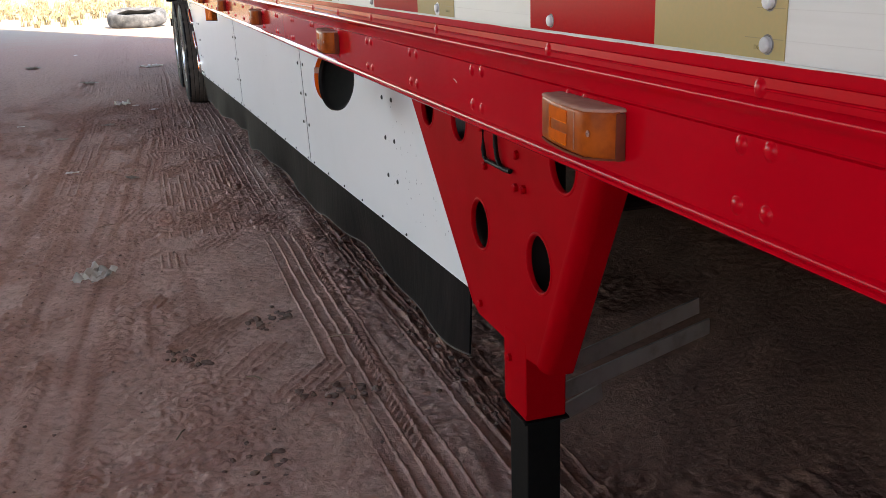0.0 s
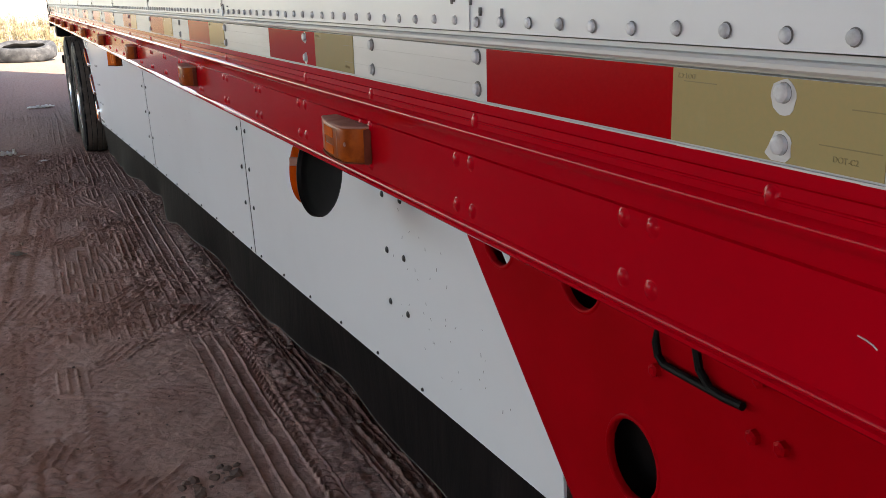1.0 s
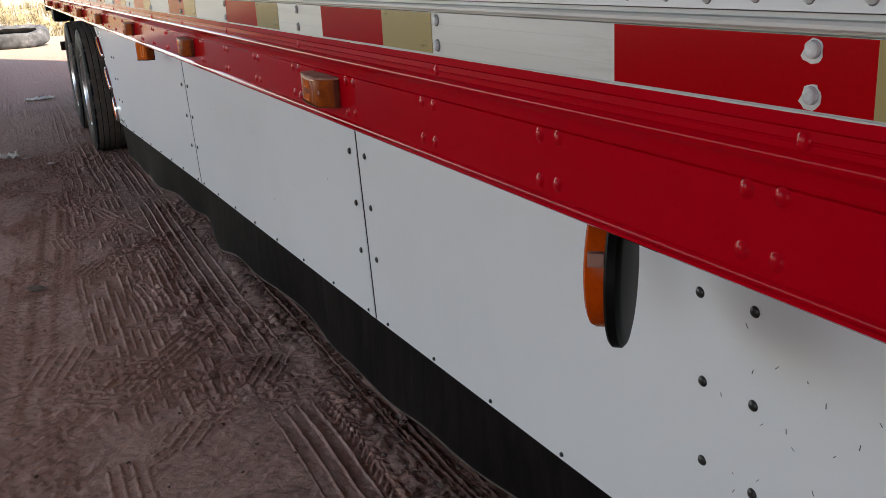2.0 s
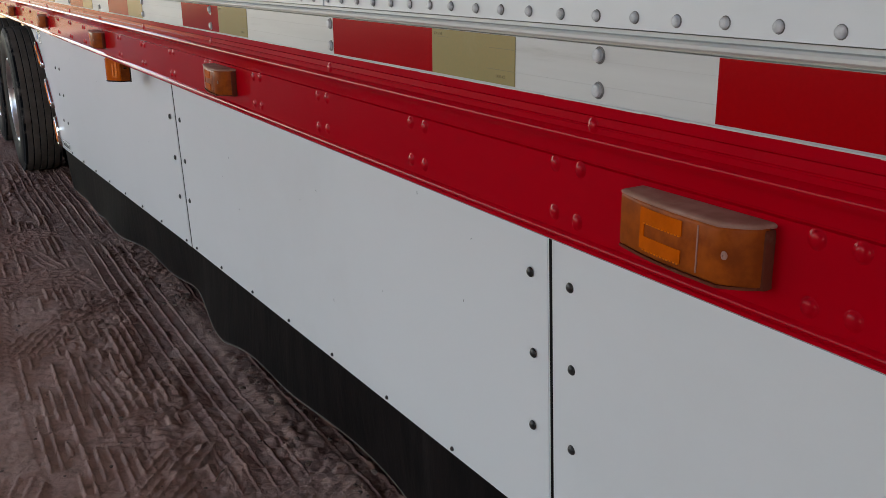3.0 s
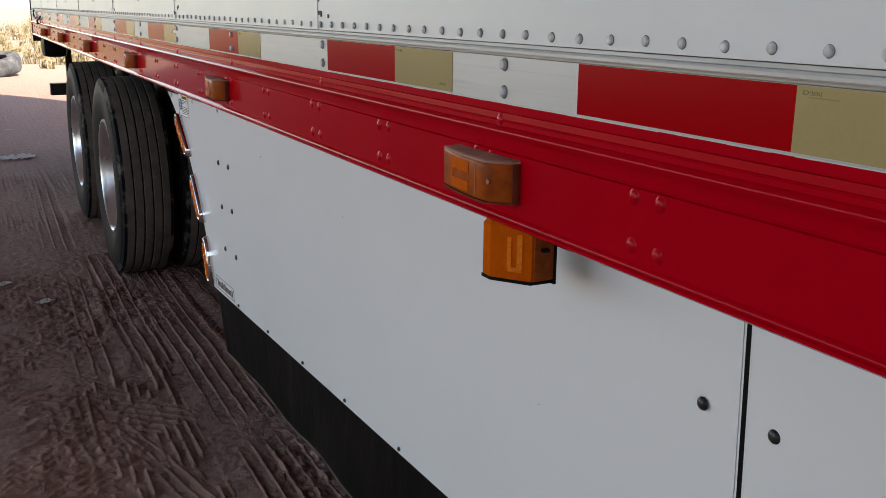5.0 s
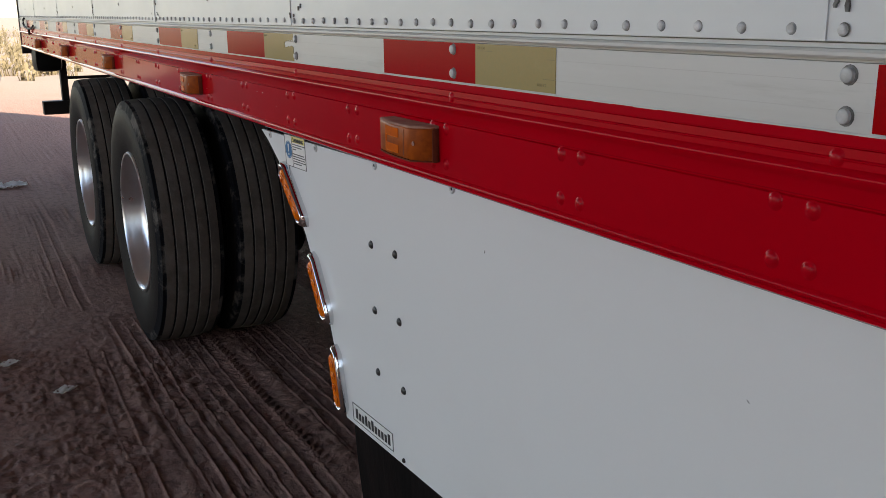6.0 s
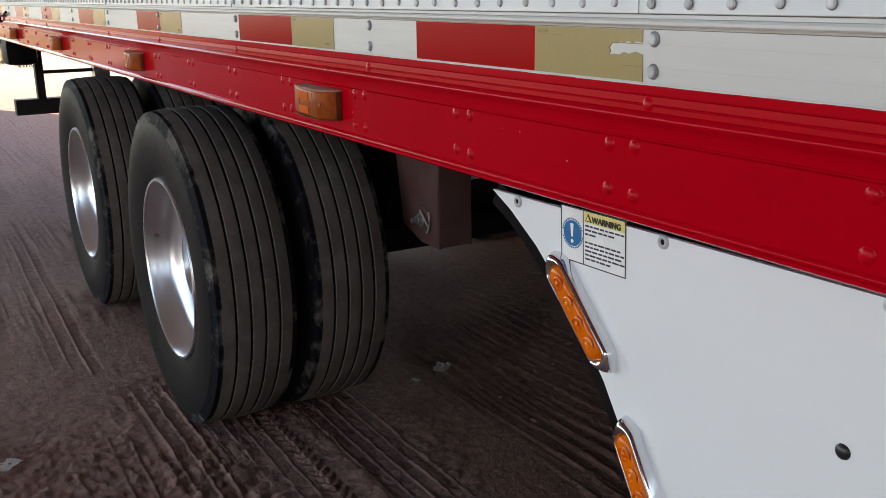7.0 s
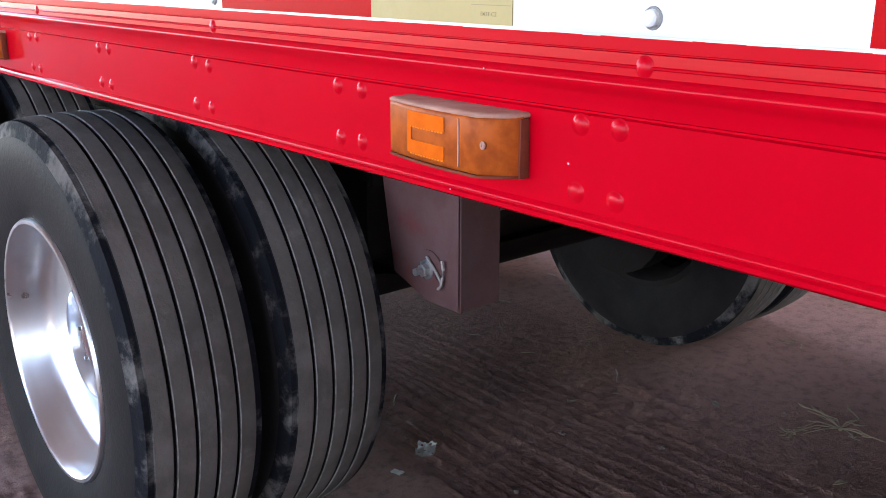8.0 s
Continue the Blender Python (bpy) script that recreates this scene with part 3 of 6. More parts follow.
# its rear edge runs askew
slab(bm, [(ROOF_W, -6.6), (ROOF_E, -6.6), (ROOF_E, 20.5 - 1.8 * ROOF_E), (ROOF_W, 20.5 - 1.8 * ROOF_W)], lambda u, v, d: (u, v, ROOF_Z + 0.005 + d), 0.25)
tagged(new("ceiling", link_bm("ceiling", bm, PLASTER)), "plain grey unseen roof added to shade the yard", "roof", kind="structure")
# unseen walls, set only to hold back light at the sides and front
for n, (a, b, high) in enumerate((((-5.5, 0.6), (-5.5, 4.6), ROOF_Z), ((2.83, -6.0), (2.83, 9.2), ROOF_Z), ((4.4, 9.2), (4.4, 13.2), 3.1), ((0.1, -1.7), (2.68, -1.7), 1.15))):
    bm = bmesh.new()
    d = Vector((b[0] - a[0], b[1] - a[1], 0))
    m = Matrix.Translation(((a[0] + b[0]) / 2, (a[1] + b[1]) / 2, 0)) @ d.to_track_quat("Y", "Z").to_matrix().to_4x4()
    box(bm, (-0.12, -d.length / 2, -0.3), (0.12, d.length / 2, high), m=m)
    tagged(new("wall_%d" % (n + 1), link_bm("wall", bm, OLD_PLASTER)), "plain dark unseen wall added to hold back light", "wall", kind="structure")

# ---------------------------------------------------------------- semi-trailer
PITCH, POST0 = 0.622, 2.45
FRONT, REAR, WIDE, TOP = -1.35, 14.25, 2.6, 4.05
trailer = tagged(group_at("semi_trailer", Matrix.Translation((1.3, 6.5, 0))), "white box semi-trailer with red side rail and white side skirts", "trailer")


def dome(name, r, h, material, seg=10, collar=0.0):
    bm = bmesh.new()
    prof = [(r, 0.0), (r * 0.97, h * 0.35), (r * 0.72, h * 0.8), (r * 0.3, h), (0, h)]
    if collar:
        prof = [(collar, 0.0), (collar * 0.97, h * 0.10), (r * 1.06, h * 0.20)] + prof[1:]
    lathe(bm, prof, Matrix(), seg)
    return link_bm(name, bm, material, True, 50)


RED_BOLT = dome("bolt", 0.0068, 0.0031, RED_GLOSS, 18, 0.0086)


def stud(name, prof, cap, ring):
    """A turned stud whose lowest two rings are grimy."""
    bm = bmesh.new()
    lathe(bm, prof, Matrix(), 14)
    me = link_bm(name, bm, cap, True, 40)
    me.materials.append(ring)
    low = prof[2][1] + 1e-5
    for p in me.polygons:
        if max(me.vertices[v].co.z for v in p.vertices) <= low:
            p.material_index = 1
    return me


WALL_RIVET = stud("rivet", [(0.0056, 0.0), (0.0053, 0.0005), (0.0047, 0.0008), (0.0044, 0.0024), (0.0036, 0.0032), (0.0018, 0.0034), (0.0, 0.0034)], RIVET, GRIME)
SMALL_RIVET = dome("rivet", 0.0055, 0.004, STEEL)
BAND_BOLT = stud("bolt", [(0.0080, 0.0), (0.0077, 0.0008), (0.0062, 0.0012), (0.0058, 0.0040), (0.0048, 0.0048), (0.0024, 0.0049), (0.0, 0.0044)], BOLT_GREY, GRIME)
SCREW = dome("screw", 0.0073, 0.0042, DARK_SCREW, 14, 0.0081)
SMALL_SCREW = dome("screw", 0.0048, 0.0045, DARK_SCREW, 8)


def facing_out(x, y, z, turn=0.0):
    return Matrix.Translation((x, y, z)) @ FACE_OUT @ pose(0, 0, 0, 0, 0, turn)


# side wall sheets, each with its lower rivets
bm = bmesh.new()
box(bm, (0.02, FRONT, 1.1915), (WIDE - 0.004, REAR - 0.002, TOP))
core = part("box_body", bm, WALL, trailer, "white trailer box")
seams = [POST0 + PITCH * (2 * k + 1) + 0.025 for k in range(-3, 10)]
edges = [FRONT] + [s for s in seams if FRONT + 0.2 < s < REAR - 0.2] + [REAR]
sheets = []
for n, (a, b) in enumerate(zip(edges, edges[1:])):
    bm = bmesh.new()
    # each sheet laps 6 mm over its neighbour towards the rear
    v = [bm.verts.new(p) for p in ((0.0005, a + 0.001, 1.2945), (0.0022, b + 0.012, 1.2945), (0.0022, b + 0.012, TOP), (0.0005, a + 0.001, TOP),
                                   (0.0185, a + 0.001, 1.2945), (0.0195, b + 0.012, 1.2945), (0.0195, b + 0.012, TOP), (0.0185, a + 0.001, TOP))]
    for f in ((0, 1, 2, 3), (4, 5, 6, 7), (0, 1, 5, 4), (3, 2, 6, 7), (0, 3, 7, 4), (1, 2, 6, 5)):
        bm.faces.new([v[i] for i in f])
    bmesh.ops.subdivide_edges(bm, edges=bm.edges[:], cuts=1)
    sheets.append((a, b, part("wall_panel", bm, WALL, trailer, "white aluminium side sheet")))


def sheet_at(y):
    return next((s for a, b, s in sheets if a <= y < b), sheets[-1][2])


rng = random.Random(5)
k = 0
y = POST0 - PITCH * 5 + 0.009
while y < REAR - 0.05:
    if y > -0.2:
        child("rivet", WALL_RIVET, sheet_at(y), facing_out(0.0012, y + rng.uniform(-0.0015, 0.0015), 1.3040 + rng.uniform(-0.0008, 0.0008), rng.uniform(0, 90)))
    y += PITCH / 12
for k in range(-3, 20):
    for j, z in enumerate((1.352, 1.455, 1.56, 1.66)):
        if k > 4 or j < 2:
            child("rivet", SMALL_RIVET, sheet_at(POST0 + PITCH * k + 0.01), facing_out(0.0015, POST0 + PITCH * k + 0.012, z))

# grime smears where the sheets lap
gr = random.Random(77)
for a, b, sheet in sheets:
    if not 1.0 < b < 13.0:
        continue
    bm = bmesh.new()
    for _ in range(5):
        y, z, w, h = b + gr.gauss(-0.01, 0.03), 1.312 + abs(gr.gauss(0, 0.014)), gr.uniform(0.0008, 0.0028), gr.uniform(0.003, 0.011)
        pts = [(y + w * math.cos(t * 1.047 + gr.uniform(-0.4, 0.4)), z + h * 0.5 * math.sin(t * 1.047)) for t in range(6)]
        slab(bm, pts, lambda u, v, d: (-0.0004 + d, u, v), 0.0030)
    tagged(part("grime_smear", bm, GRIME, sheet), "dark grime at the sheet joint", kind="stuff")

# extruded white band with its top lip, and the red rail below it
bm = bmesh.new()
extrude_y(bm, [(0.019, 1.2265), (0.0, 1.2265), (0.0, 1.2790), (0.008, 1.2793), (0.008, 1.2818), (-0.003, 1.2822), (-0.0050, 1.2840), (-0.0050, 1.2868), (-0.003, 1.2890), (0.008, 1.2893), (0.008, 1.2930), (0.019, 1.2930)], FRONT, REAR)
band = part("wall_band", bm, BAND, trailer, "white extruded band with reflective tape", True, 25)
bm = bmesh.new()
for z in (1.2425, 1.2645):
    box(bm, (-0.0003, FRONT, z), (0.0015, REAR, z + 0.0005))
part("scribe_line", bm, SCRIBE, band)
bm = bmesh.new()
RAIL = [(0.05, 1.084), (-0.004, 1.084), (-0.0070, 1.0865), (-0.0070, 1.0895), (-0.0045, 1.0910), (-0.0055, 1.0930), (-0.0050, 1.0950), (-0.002, 1.0975),
        (-0.002, 1.1690), (0.0010, 1.1702), (0.0010, 1.1716), (-0.0025, 1.1730), (-0.0030, 1.1840), (-0.0055, 1.1875), (-0.0080, 1.1905), (-0.0092, 1.1935), (-0.0084, 1.1962), (-0.0060, 1.1985),
        (-0.0032, 1.2000), (-0.0030, 1.2052), (-0.0042, 1.2060), (-0.0042, 1.2070), (-0.0030, 1.2078), (-0.0026, 1.2150), (-0.0008, 1.2156), (-0.0008, 1.2163),
        (-0.0026, 1.2169), (-0.0025, 1.2262), (0.05, 1.2262)]
extrude_y(bm, RAIL, FRONT, REAR)
rail = part("side_rail", bm, RED, trailer, "glossy red steel side rail with beads and bolts", True, 40)
bm = bmesh.new()
# chipped white edge over the rail
yy = -0.5
while yy < REAR - 0.1:
    ln = rng.uniform(0.008, 0.05)
    box(bm, (-0.0033, yy, 1.2260 - rng.uniform(0, 0.0005)), (-0.0022, yy + ln, 1.2273))
    yy += ln
part("paint_edge", bm, BAND, rail, "uneven white paint edge")
bm = bmesh.new()
for yc, zc in ((8.824, 1.1955), (8.867, 1.090), (8.738, 1.131), (8.307, 1.154), (8.270, 1.154), (8.178, 1.132)):
    w = rng.uniform(0.0007, 0.0013)
    xo = -0.0098 if zc > 1.19 else (-0.0074 if zc < 1.1 else -0.0023)
    slab(bm, [(yc + w * rng.uniform(0.6, 1.2) * math.cos(t * 1.257), zc + w * rng.uniform(0.5, 1.0) * math.sin(t * 1.257)) for t in range(5)], lambda u, v, d: (xo + d, u, v), 0.0006)
for pts in (((1.347, 1.1400), (1.341, 1.1392), (1.336, 1.1378), (1.333, 1.1360)), ((1.346, 1.1815), (1.340, 1.1808), (1.336, 1.1800))):
    tube_path(bm, [(-0.0022, y, z) for y, z in pts], 0.0005, 5)
tagged(part("paint_chip", bm, SCRIBE, rail), "tiny pale chips in the red paint", kind="stuff")

# clusters of four red bolts and the single bolts on the upper bead
for k in range(-8, 38):
    yc = POST0 + 0.04 + PITCH / 2 * k
    if not 0.0 < yc < REAR - 0.1:
        continue
    for dy in (-0.0185, 0.0185):
        for z in (1.1612, 1.1118):
            child("bolt", RED_BOLT, rail, facing_out(-0.0018, yc + dy + rng.uniform(-0.002, 0.002), z + rng.uniform(-0.0015, 0.0015)))
POSTS = [0.62, 1.004, 1.418, 1.835, 2.143] + [POST0 + PITCH * k for k in range(0, 19)]
for yp in POSTS:
    child("bolt", RED_BOLT, rail, facing_out(-0.0025, yp + 0.002, 1.2062))
    for z in (1.2700, 1.2388):
        child("bolt", BAND_BOLT, band, facing_out(0.0, yp, z))

bare = random.Random(61)
for yp, zb, r, tail in ((1.418, 1.2675, 0.0108, 0.0), (1.418, 1.2380, 0.0092, 0.006), (2.450, 1.2700, 0.0082, 0.005), (2.450, 1.2388, 0.0082, 0.005), (4.938, 1.2700, 0.0074, 0.007), (4.938, 1.2388, 0.0072, 0.004)):
    bm = bmesh.new()
    ring = []
    for i in range(18):
        t = 2 * math.pi * i / 18
        k = r * bare.uniform(0.88, 1.1)
        u, v = k * math.cos(t), k * math.sin(t)
        if tail and v < -0.3 * r:
            v -= tail * 0.4
            u += tail * 0.8 * max(0.0, math.cos(t))
        ring.append((yp + u, max(1.2286, zb + v)))
    slab(bm, ring, lambda u, v, d: (-0.0011 + d, u, v), 0.0010)
    part("bare_patch", bm, BAND, band, "bare white patch where the tape was cut round a bolt")

def lettering(text, size, material, bold=0.0):
    """Raised characters in the built-in font, as a mesh."""
    cu = bpy.data.curves.new("lettering", "FONT")
    cu.body = text
    cu.size = size
    cu.extrude = 0.0003
    cu.offset = bold
    tmp = new("lettering_source", cu)
    me = bpy.data.meshes.new_from_object(tmp.evaluated_get(bpy.context.evaluated_depsgraph_get()))
    bpy.data.objects.remove(tmp)
    me.materials.clear()
    me.materials.append(material)
    return me


READ = Matrix(((0, 0, -1, 0), (-1, 0, 0, 0), (0, 1, 0, 0), (0, 0, 0, 1)))  # text reads towards the front of the trailer
PRINT = lettering("DOT-C2", 0.0050, TAPE_INK)

# reflective tape: a red and a cream piece each time
TAPES = ((1.062, 0.781, 0.600), (1.814, 1.524, 1.341), (2.684, 2.397, 2.217), (3.548, 3.262, 3.088), (4.305, 4.006, 3.830), (5.165, 4.884, 4.705), (6.033, 5.748, 5.570), (6.779, 6.494, 6.313),
         (7.648, 7.368, 7.190), (8.522, 8.243, 8.062), (9.272, 8.985, 8.802), (10.15, 9.90, 9.70), (11.03, 10.77, 10.58), (11.90, 11.62, 11.44), (12.77, 12.49, 12.31), (13.64, 13.36, 13.18))
for n, (far, mid, nearer) in enumerate(TAPES):
    bm = bmesh.new()
    box(bm, (-0.0008, mid, 1.2282), (0.0006, far, 1.2788))
    part("red_tape", bm, TAPE_RED, band)
    bm = bmesh.new()
    if n == 9:
        # a torn cream piece
        edge = [(0.0, 1.2282), (None, 1.2282), (None, 1.2788), (0.002, 1.2788), (0.002, 1.2665), (0.012, 1.2672), (0.017, 1.2652), (0.024, 1.2676), (0.030, 1.2650), (0.034, 1.2668), (0.041, 1.2640),
                (0.047, 1.2646), (0.052, 1.2598), (0.049, 1.2560), (0.052, 1.2525), (0.044, 1.2538), (0.036, 1.2532), (0.030, 1.2560), (0.022, 1.2545), (0.012, 1.2570), (0.001, 1.2545)]
        slab(bm, [(mid if u is None else nearer + u, v) for u, v in edge], lambda u, v, d: (-0.0008 + d, u, v), 0.0014)
    else:
        box(bm, (-0.0008, nearer, 1.2282), (0.0006, mid, 1.2788))
    cream = part("cream_tape", bm, TAPE_CREAM, band)
    child("print", PRINT, cream, Matrix.Translation((-0.0008, mid - 0.024, 1.2755)) @ READ @ pose(0, 0, 0, 0, 0, 180))
    if n != 9:
        child("print", PRINT, cream, Matrix.Translation((-0.0008, nearer + 0.036, 1.2345)) @ READ)
    for zc, ya, yb in ((1.2427, nearer + 0.002, nearer + rng.uniform(0.02, 0.06)), (1.2647, nearer + 0.002, nearer + rng.uniform(0.01, 0.05)), (1.2700, mid - rng.uniform(0.03, 0.05), mid - 0.012)):
        bm = bmesh.new()
        box(bm, (-0.0010, ya, zc), (-0.0004, yb, zc + 0.0007))
        part("tape_crease", bm, TAPE_INK, cream)


def marker_lamp(yc, parent):
    """A box marker lamp on the rail: bowed amber lens, square towards the rear, rounded back towards the front."""
    y0, y1, z0, z1 = yc - 0.074, yc + 0.074, 1.1160, 1.1620
    bm = bmesh.new()
    box(bm, (-0.013, y0 - 0.0015, z0 - 0.0030), (-0.0022, y1 + 0.001, z1 - 0.0012), 0.004)
    lamp = part("marker_lamp", bm, AMBER_DUST, parent, "dusty amber side marker lamp", True, 40)

    def face(u):
        """How far the lens stands out at u, from 0 at its front end to 1 at its rear end."""
        return -0.009 - 0.027 * min(1.0, (u / 0.16)) ** 0.55 * (1 - 0.42 * max(0.0, (u - 0.35) / 0.65) ** 2)

    us = [0.0, 0.01, 0.03, 0.06, 0.1, 0.16, 0.25, 0.35, 0.5, 0.65, 0.8, 0.92, 0.98, 1.0]
    bm = bmesh.new()
    ring = []
    for z, sc in ((z0, 0.93), (z0 + 0.0012, 0.975), (z0 + 0.004, 1.0), (z1 - 0.004, 1.0), (z1 - 0.0012, 0.975), (z1, 0.93)):
        ring.append([bm.verts.new((face(u) * sc, y0 + u * (y1 - y0), z)) for u in us] + [bm.verts.new((-0.010, y1, z)), bm.verts.new((-0.010, y0, z))])
    n = len(ring[0])
    for a, b in zip(ring, ring[1:]):
        for i in range(n):
            bm.faces.new((a[i], a[(i + 1) % n], b[(i + 1) % n], b[i]))
    bm.faces.new(ring[0])
    bm.faces.new(ring[-1])
    part("lens", bm, AMBER_LENS, lamp, "brownish amber lens", True, 40)
    bm = bmesh.new()
    top = [(face(u) * 1.03, y0 + u * (y1 - y0)) for u in us]
    back = [(-0.0025, y1 + 0.001), (-0.0025, y0 - 0.001)]
    mid_y = (y0 + y1) / 2
    # a low cap with rolled edges
    caps = []
    for dz, k in ((-0.0008, 0.985), (0.0006, 1.0), (0.0018, 0.985), (0.0027, 0.93), (0.0030, 0.80)):
        caps.append([bm.verts.new((x * k if x < -0.004 else x, mid_y + (y - mid_y) * (1 - (1 - k) * 0.35), z1 + dz)) for x, y in top + back])
    for a, b in zip(caps, caps[1:]):
        for i in range(len(a)):
            bm.faces.new((a[i], a[(i + 1) % len(a)], b[(i + 1) % len(a)], b[i]))
    bm.faces.new(caps[0])
    bm.faces.new(caps[-1])
    part("top_cap", bm, LAMP_DUST, lamp, "dust-covered top of the lamp", True, 60)
    bm = bmesh.new()
    slab(bm, top + [(-0.0025, y1 + 0.001), (-0.0025, y0 - 0.001)], lambda u, v, d: (u, v, z0 - 0.0018 + d), 0.0022)
    part("bottom_lip", bm, AMBER_DUST, lamp)
    # two bright reflex fields joined by a narrow post
    for ws, za, zb in (((0.42, 0.50, 0.60, 0.70, 0.78), z0 + 0.0285, z1 - 0.0050), ((0.42, 0.50, 0.60, 0.70, 0.78), z0 + 0.0060, z0 + 0.0170), ((0.74, 0.78), z0 + 0.0170, z0 + 0.0285)):
        bm = bmesh.new()
        a = [[bm.verts.new((face(u) - 0.0006, y0 + u * (y1 - y0), z)) for u in ws] for z in (za, zb)]
        b = [[bm.verts.new((face(u) + 0.001, y0 + u * (y1 - y0), z)) for u in ws] for z in (za, zb)]
        for i in range(len(ws) - 1):
            for q in ((a[0], a[1]), (b[0], b[1]), (a[0], b[0]), (a[1], b[1])):
                bm.faces.new((q[0][i], q[0][i + 1], q[1][i + 1], q[1][i]))
        for i in (0, len(ws) - 1):
            bm.faces.new((a[0][i], a[1][i], b[1][i], b[0][i]))
        part("reflex_field", bm, AMBER, lamp, "bright amber reflex field")
    # fine moulded teeth under both fields
    bm = bmesh.new()
    for zt in (z0 + 0.0048, z0 + 0.0275):
        for i in range(12):
            u = 0.44 + 0.30 * i / 11
            box(bm, (face(u) - 0.0007, y0 + u * 0.148 - 0.0010, zt), (face(u) + 0.001, y0 + u * 0.148 + 0.0010, zt + 0.0012))
    tagged(part("moulded_teeth", bm, REFLECTOR, lamp), "fine moulded teeth of the lens", kind="stuff")
    # upright edge where the lens turns to its front end
    bm = bmesh.new()
    box(bm, (face(0.30) - 0.0007, y0 + 0.30 * 0.148 - 0.0006, z0 + 0.004), (face(0.30) + 0.001, y0 + 0.30 * 0.148 + 0.0006, z1 - 0.004))
    part("mould_line", bm, LAMP_DUST, lamp)
    bm = bmesh.new()
    u = 0.13
    lathe(bm, [(0.0034, 0), (0.0034, 0.0008), (0.0024, 0.0014), (0.0010, 0.0014), (0.0008, 0.0006), (0, 0.0006)], facing_out(face(u), y0 + u * 0.148, (z0 + z1) / 2 + 0.001), 10)
    part("lens_screw", bm, LAMP_DUST, lamp)
    return lamp


for yc in (0.900, 2.230, 3.552, 4.863, 6.212, 7.541, 8.853, 10.18, 11.51, 12.85):
    marker_lamp(yc, trailer)


# ---------------------------------------------------------------- side skirt
def skirt_x(y, z=0.785):
    """The face of the skirt, whose foot leans a little inwards."""
    return 0.225 - 0.0455 * (y - 4.06) + 0.035 * (0.785 - z)


SK_TOP, SK_T = 1.072, 0.006


def skirt_low(y):
    """The lower edge of the panels, which sags a little towards the front."""
    return 0.486 + 0.016 * min(1.0, max(0.0, (y - 4.0) / 1.9))
ARC = [(8.361, 1.066), (8.323, 1.045), (8.272, 1.008), (8.231, 0.969), (8.197, 0.929), (8.149, 0.868), (8.107, 0.795), (8.080, 0.739), (8.051, 0.688), (8.029, 0.617), (8.011, 0.555), (8.002, 0.502)]
OUTLINES = (
    [(2.190, 0.484), (4.0625, 0.486), (4.0625, 1.072), (2.484, 1.072), (2.190, 0.795)],
    [(4.0665, 0.4865), (5.9005, 0.502), (5.9005, 1.072), (4.0665, 1.072)],
    [(5.9045, 0.502), (8.002, 0.502)] + ARC[::-1][1:] + [(7.2, 1.063), (5.9045, 1.070)],
)
panels = []
for n, outline in enumerate(OUTLINES):
    bm = bmesh.new()
    slab(bm, outline, lambda u, v, d: (skirt_x(u, v) + d, u, v), SK_T)
    panels.append(part("skirt_panel", bm, SKIRT, trailer, ("scuffed white side skirt panel behind the landing gear", "flat white side skirt panel", "white side skirt panel curved round the wheels")[n]))
for yj in (4.075, 5.913):
    bm = bmesh.new()
    slab(bm, [(yj - 0.004, skirt_low(yj)), (yj + 0.030, skirt_low(yj)), (yj + 0.030, SK_TOP), (yj - 0.004, SK_TOP)], lambda u, v, d: (skirt_x(u, v) - 0.0002 - d, u, v), 0.0009)
    part("joint_strip", bm, SKIRT, panels[1 if yj < 5 else 2], "raised white joint strip")
for n, yj in ((1, 4.0645), (2, 5.9025)):
    bm = bmesh.new()
    slab(bm, [(yj - 0.0030, skirt_low(yj) + 0.002), (yj + 0.0030, skirt_low(yj) + 0.002), (yj + 0.0030, 1.069), (yj - 0.0030, 1.069)], lambda u, v, d: (skirt_x(u, v) - 0.0006 + d, u, v), 0.004)
    part("joint_gap", bm, BLACK, panels[n], "dark open joint between two panels")


def panel_at(y):
    return panels[0 if y < 4.0645 else 1 if y < 5.9025 else 2]


SKIN = Matrix.Rotation(math.atan(0.0455), 4, "Z")


def on_skirt(me, y, z, off=0.0, name="screw"):
    child(name, me, panel_at(y), Matrix.Translation((skirt_x(y, z) - off, y, z)) @ SKIN @ FACE_OUT)


for yc in (2.885, 2.791, 4.108, 4.020, 5.958, 5.862, 7.834, 7.738):
    for z in (0.911, 0.785, 0.659):
        off = 0.0025 if yc in (4.108, 5.958) else 0.0
        on_skirt(SCREW, yc + rng.uniform(-0.003, 0.003), z - (0.001 if yc < 3 else 0.0) + rng.uniform(-0.003, 0.003), off)
for yb in (2.74, 2.99, 3.24, 3.49, 3.74, 3.99, 4.11, 4.36, 4.61, 4.87, 5.12, 5.37, 5.62, 5.85, 5.955, 6.24, 6.49, 6.74, 7.0, 7.25, 7.5, 7.75):
    on_skirt(SMALL_SCREW, yb, skirt_low(yb) + 0.0105)
ring = bmesh.new()
lathe(ring, [(0.0030, 0.0006), (0.0034, 0.0020), (0.0055, 0.0026), (0.0078, 0.0010), (0.0081, 0.0)], Matrix(), 20)
WASHER = link_bm("washer", ring, BOLT_GREY, True, 60)
pit = bmesh.new()
lathe(pit, [(0.0034, 0.0), (0.0034, 0.0009), (0.0016, 0.0016), (0, 0.0016)], Matrix(), 12)
PIT = link_bm("rivet_pit", pit, BLACK, False)
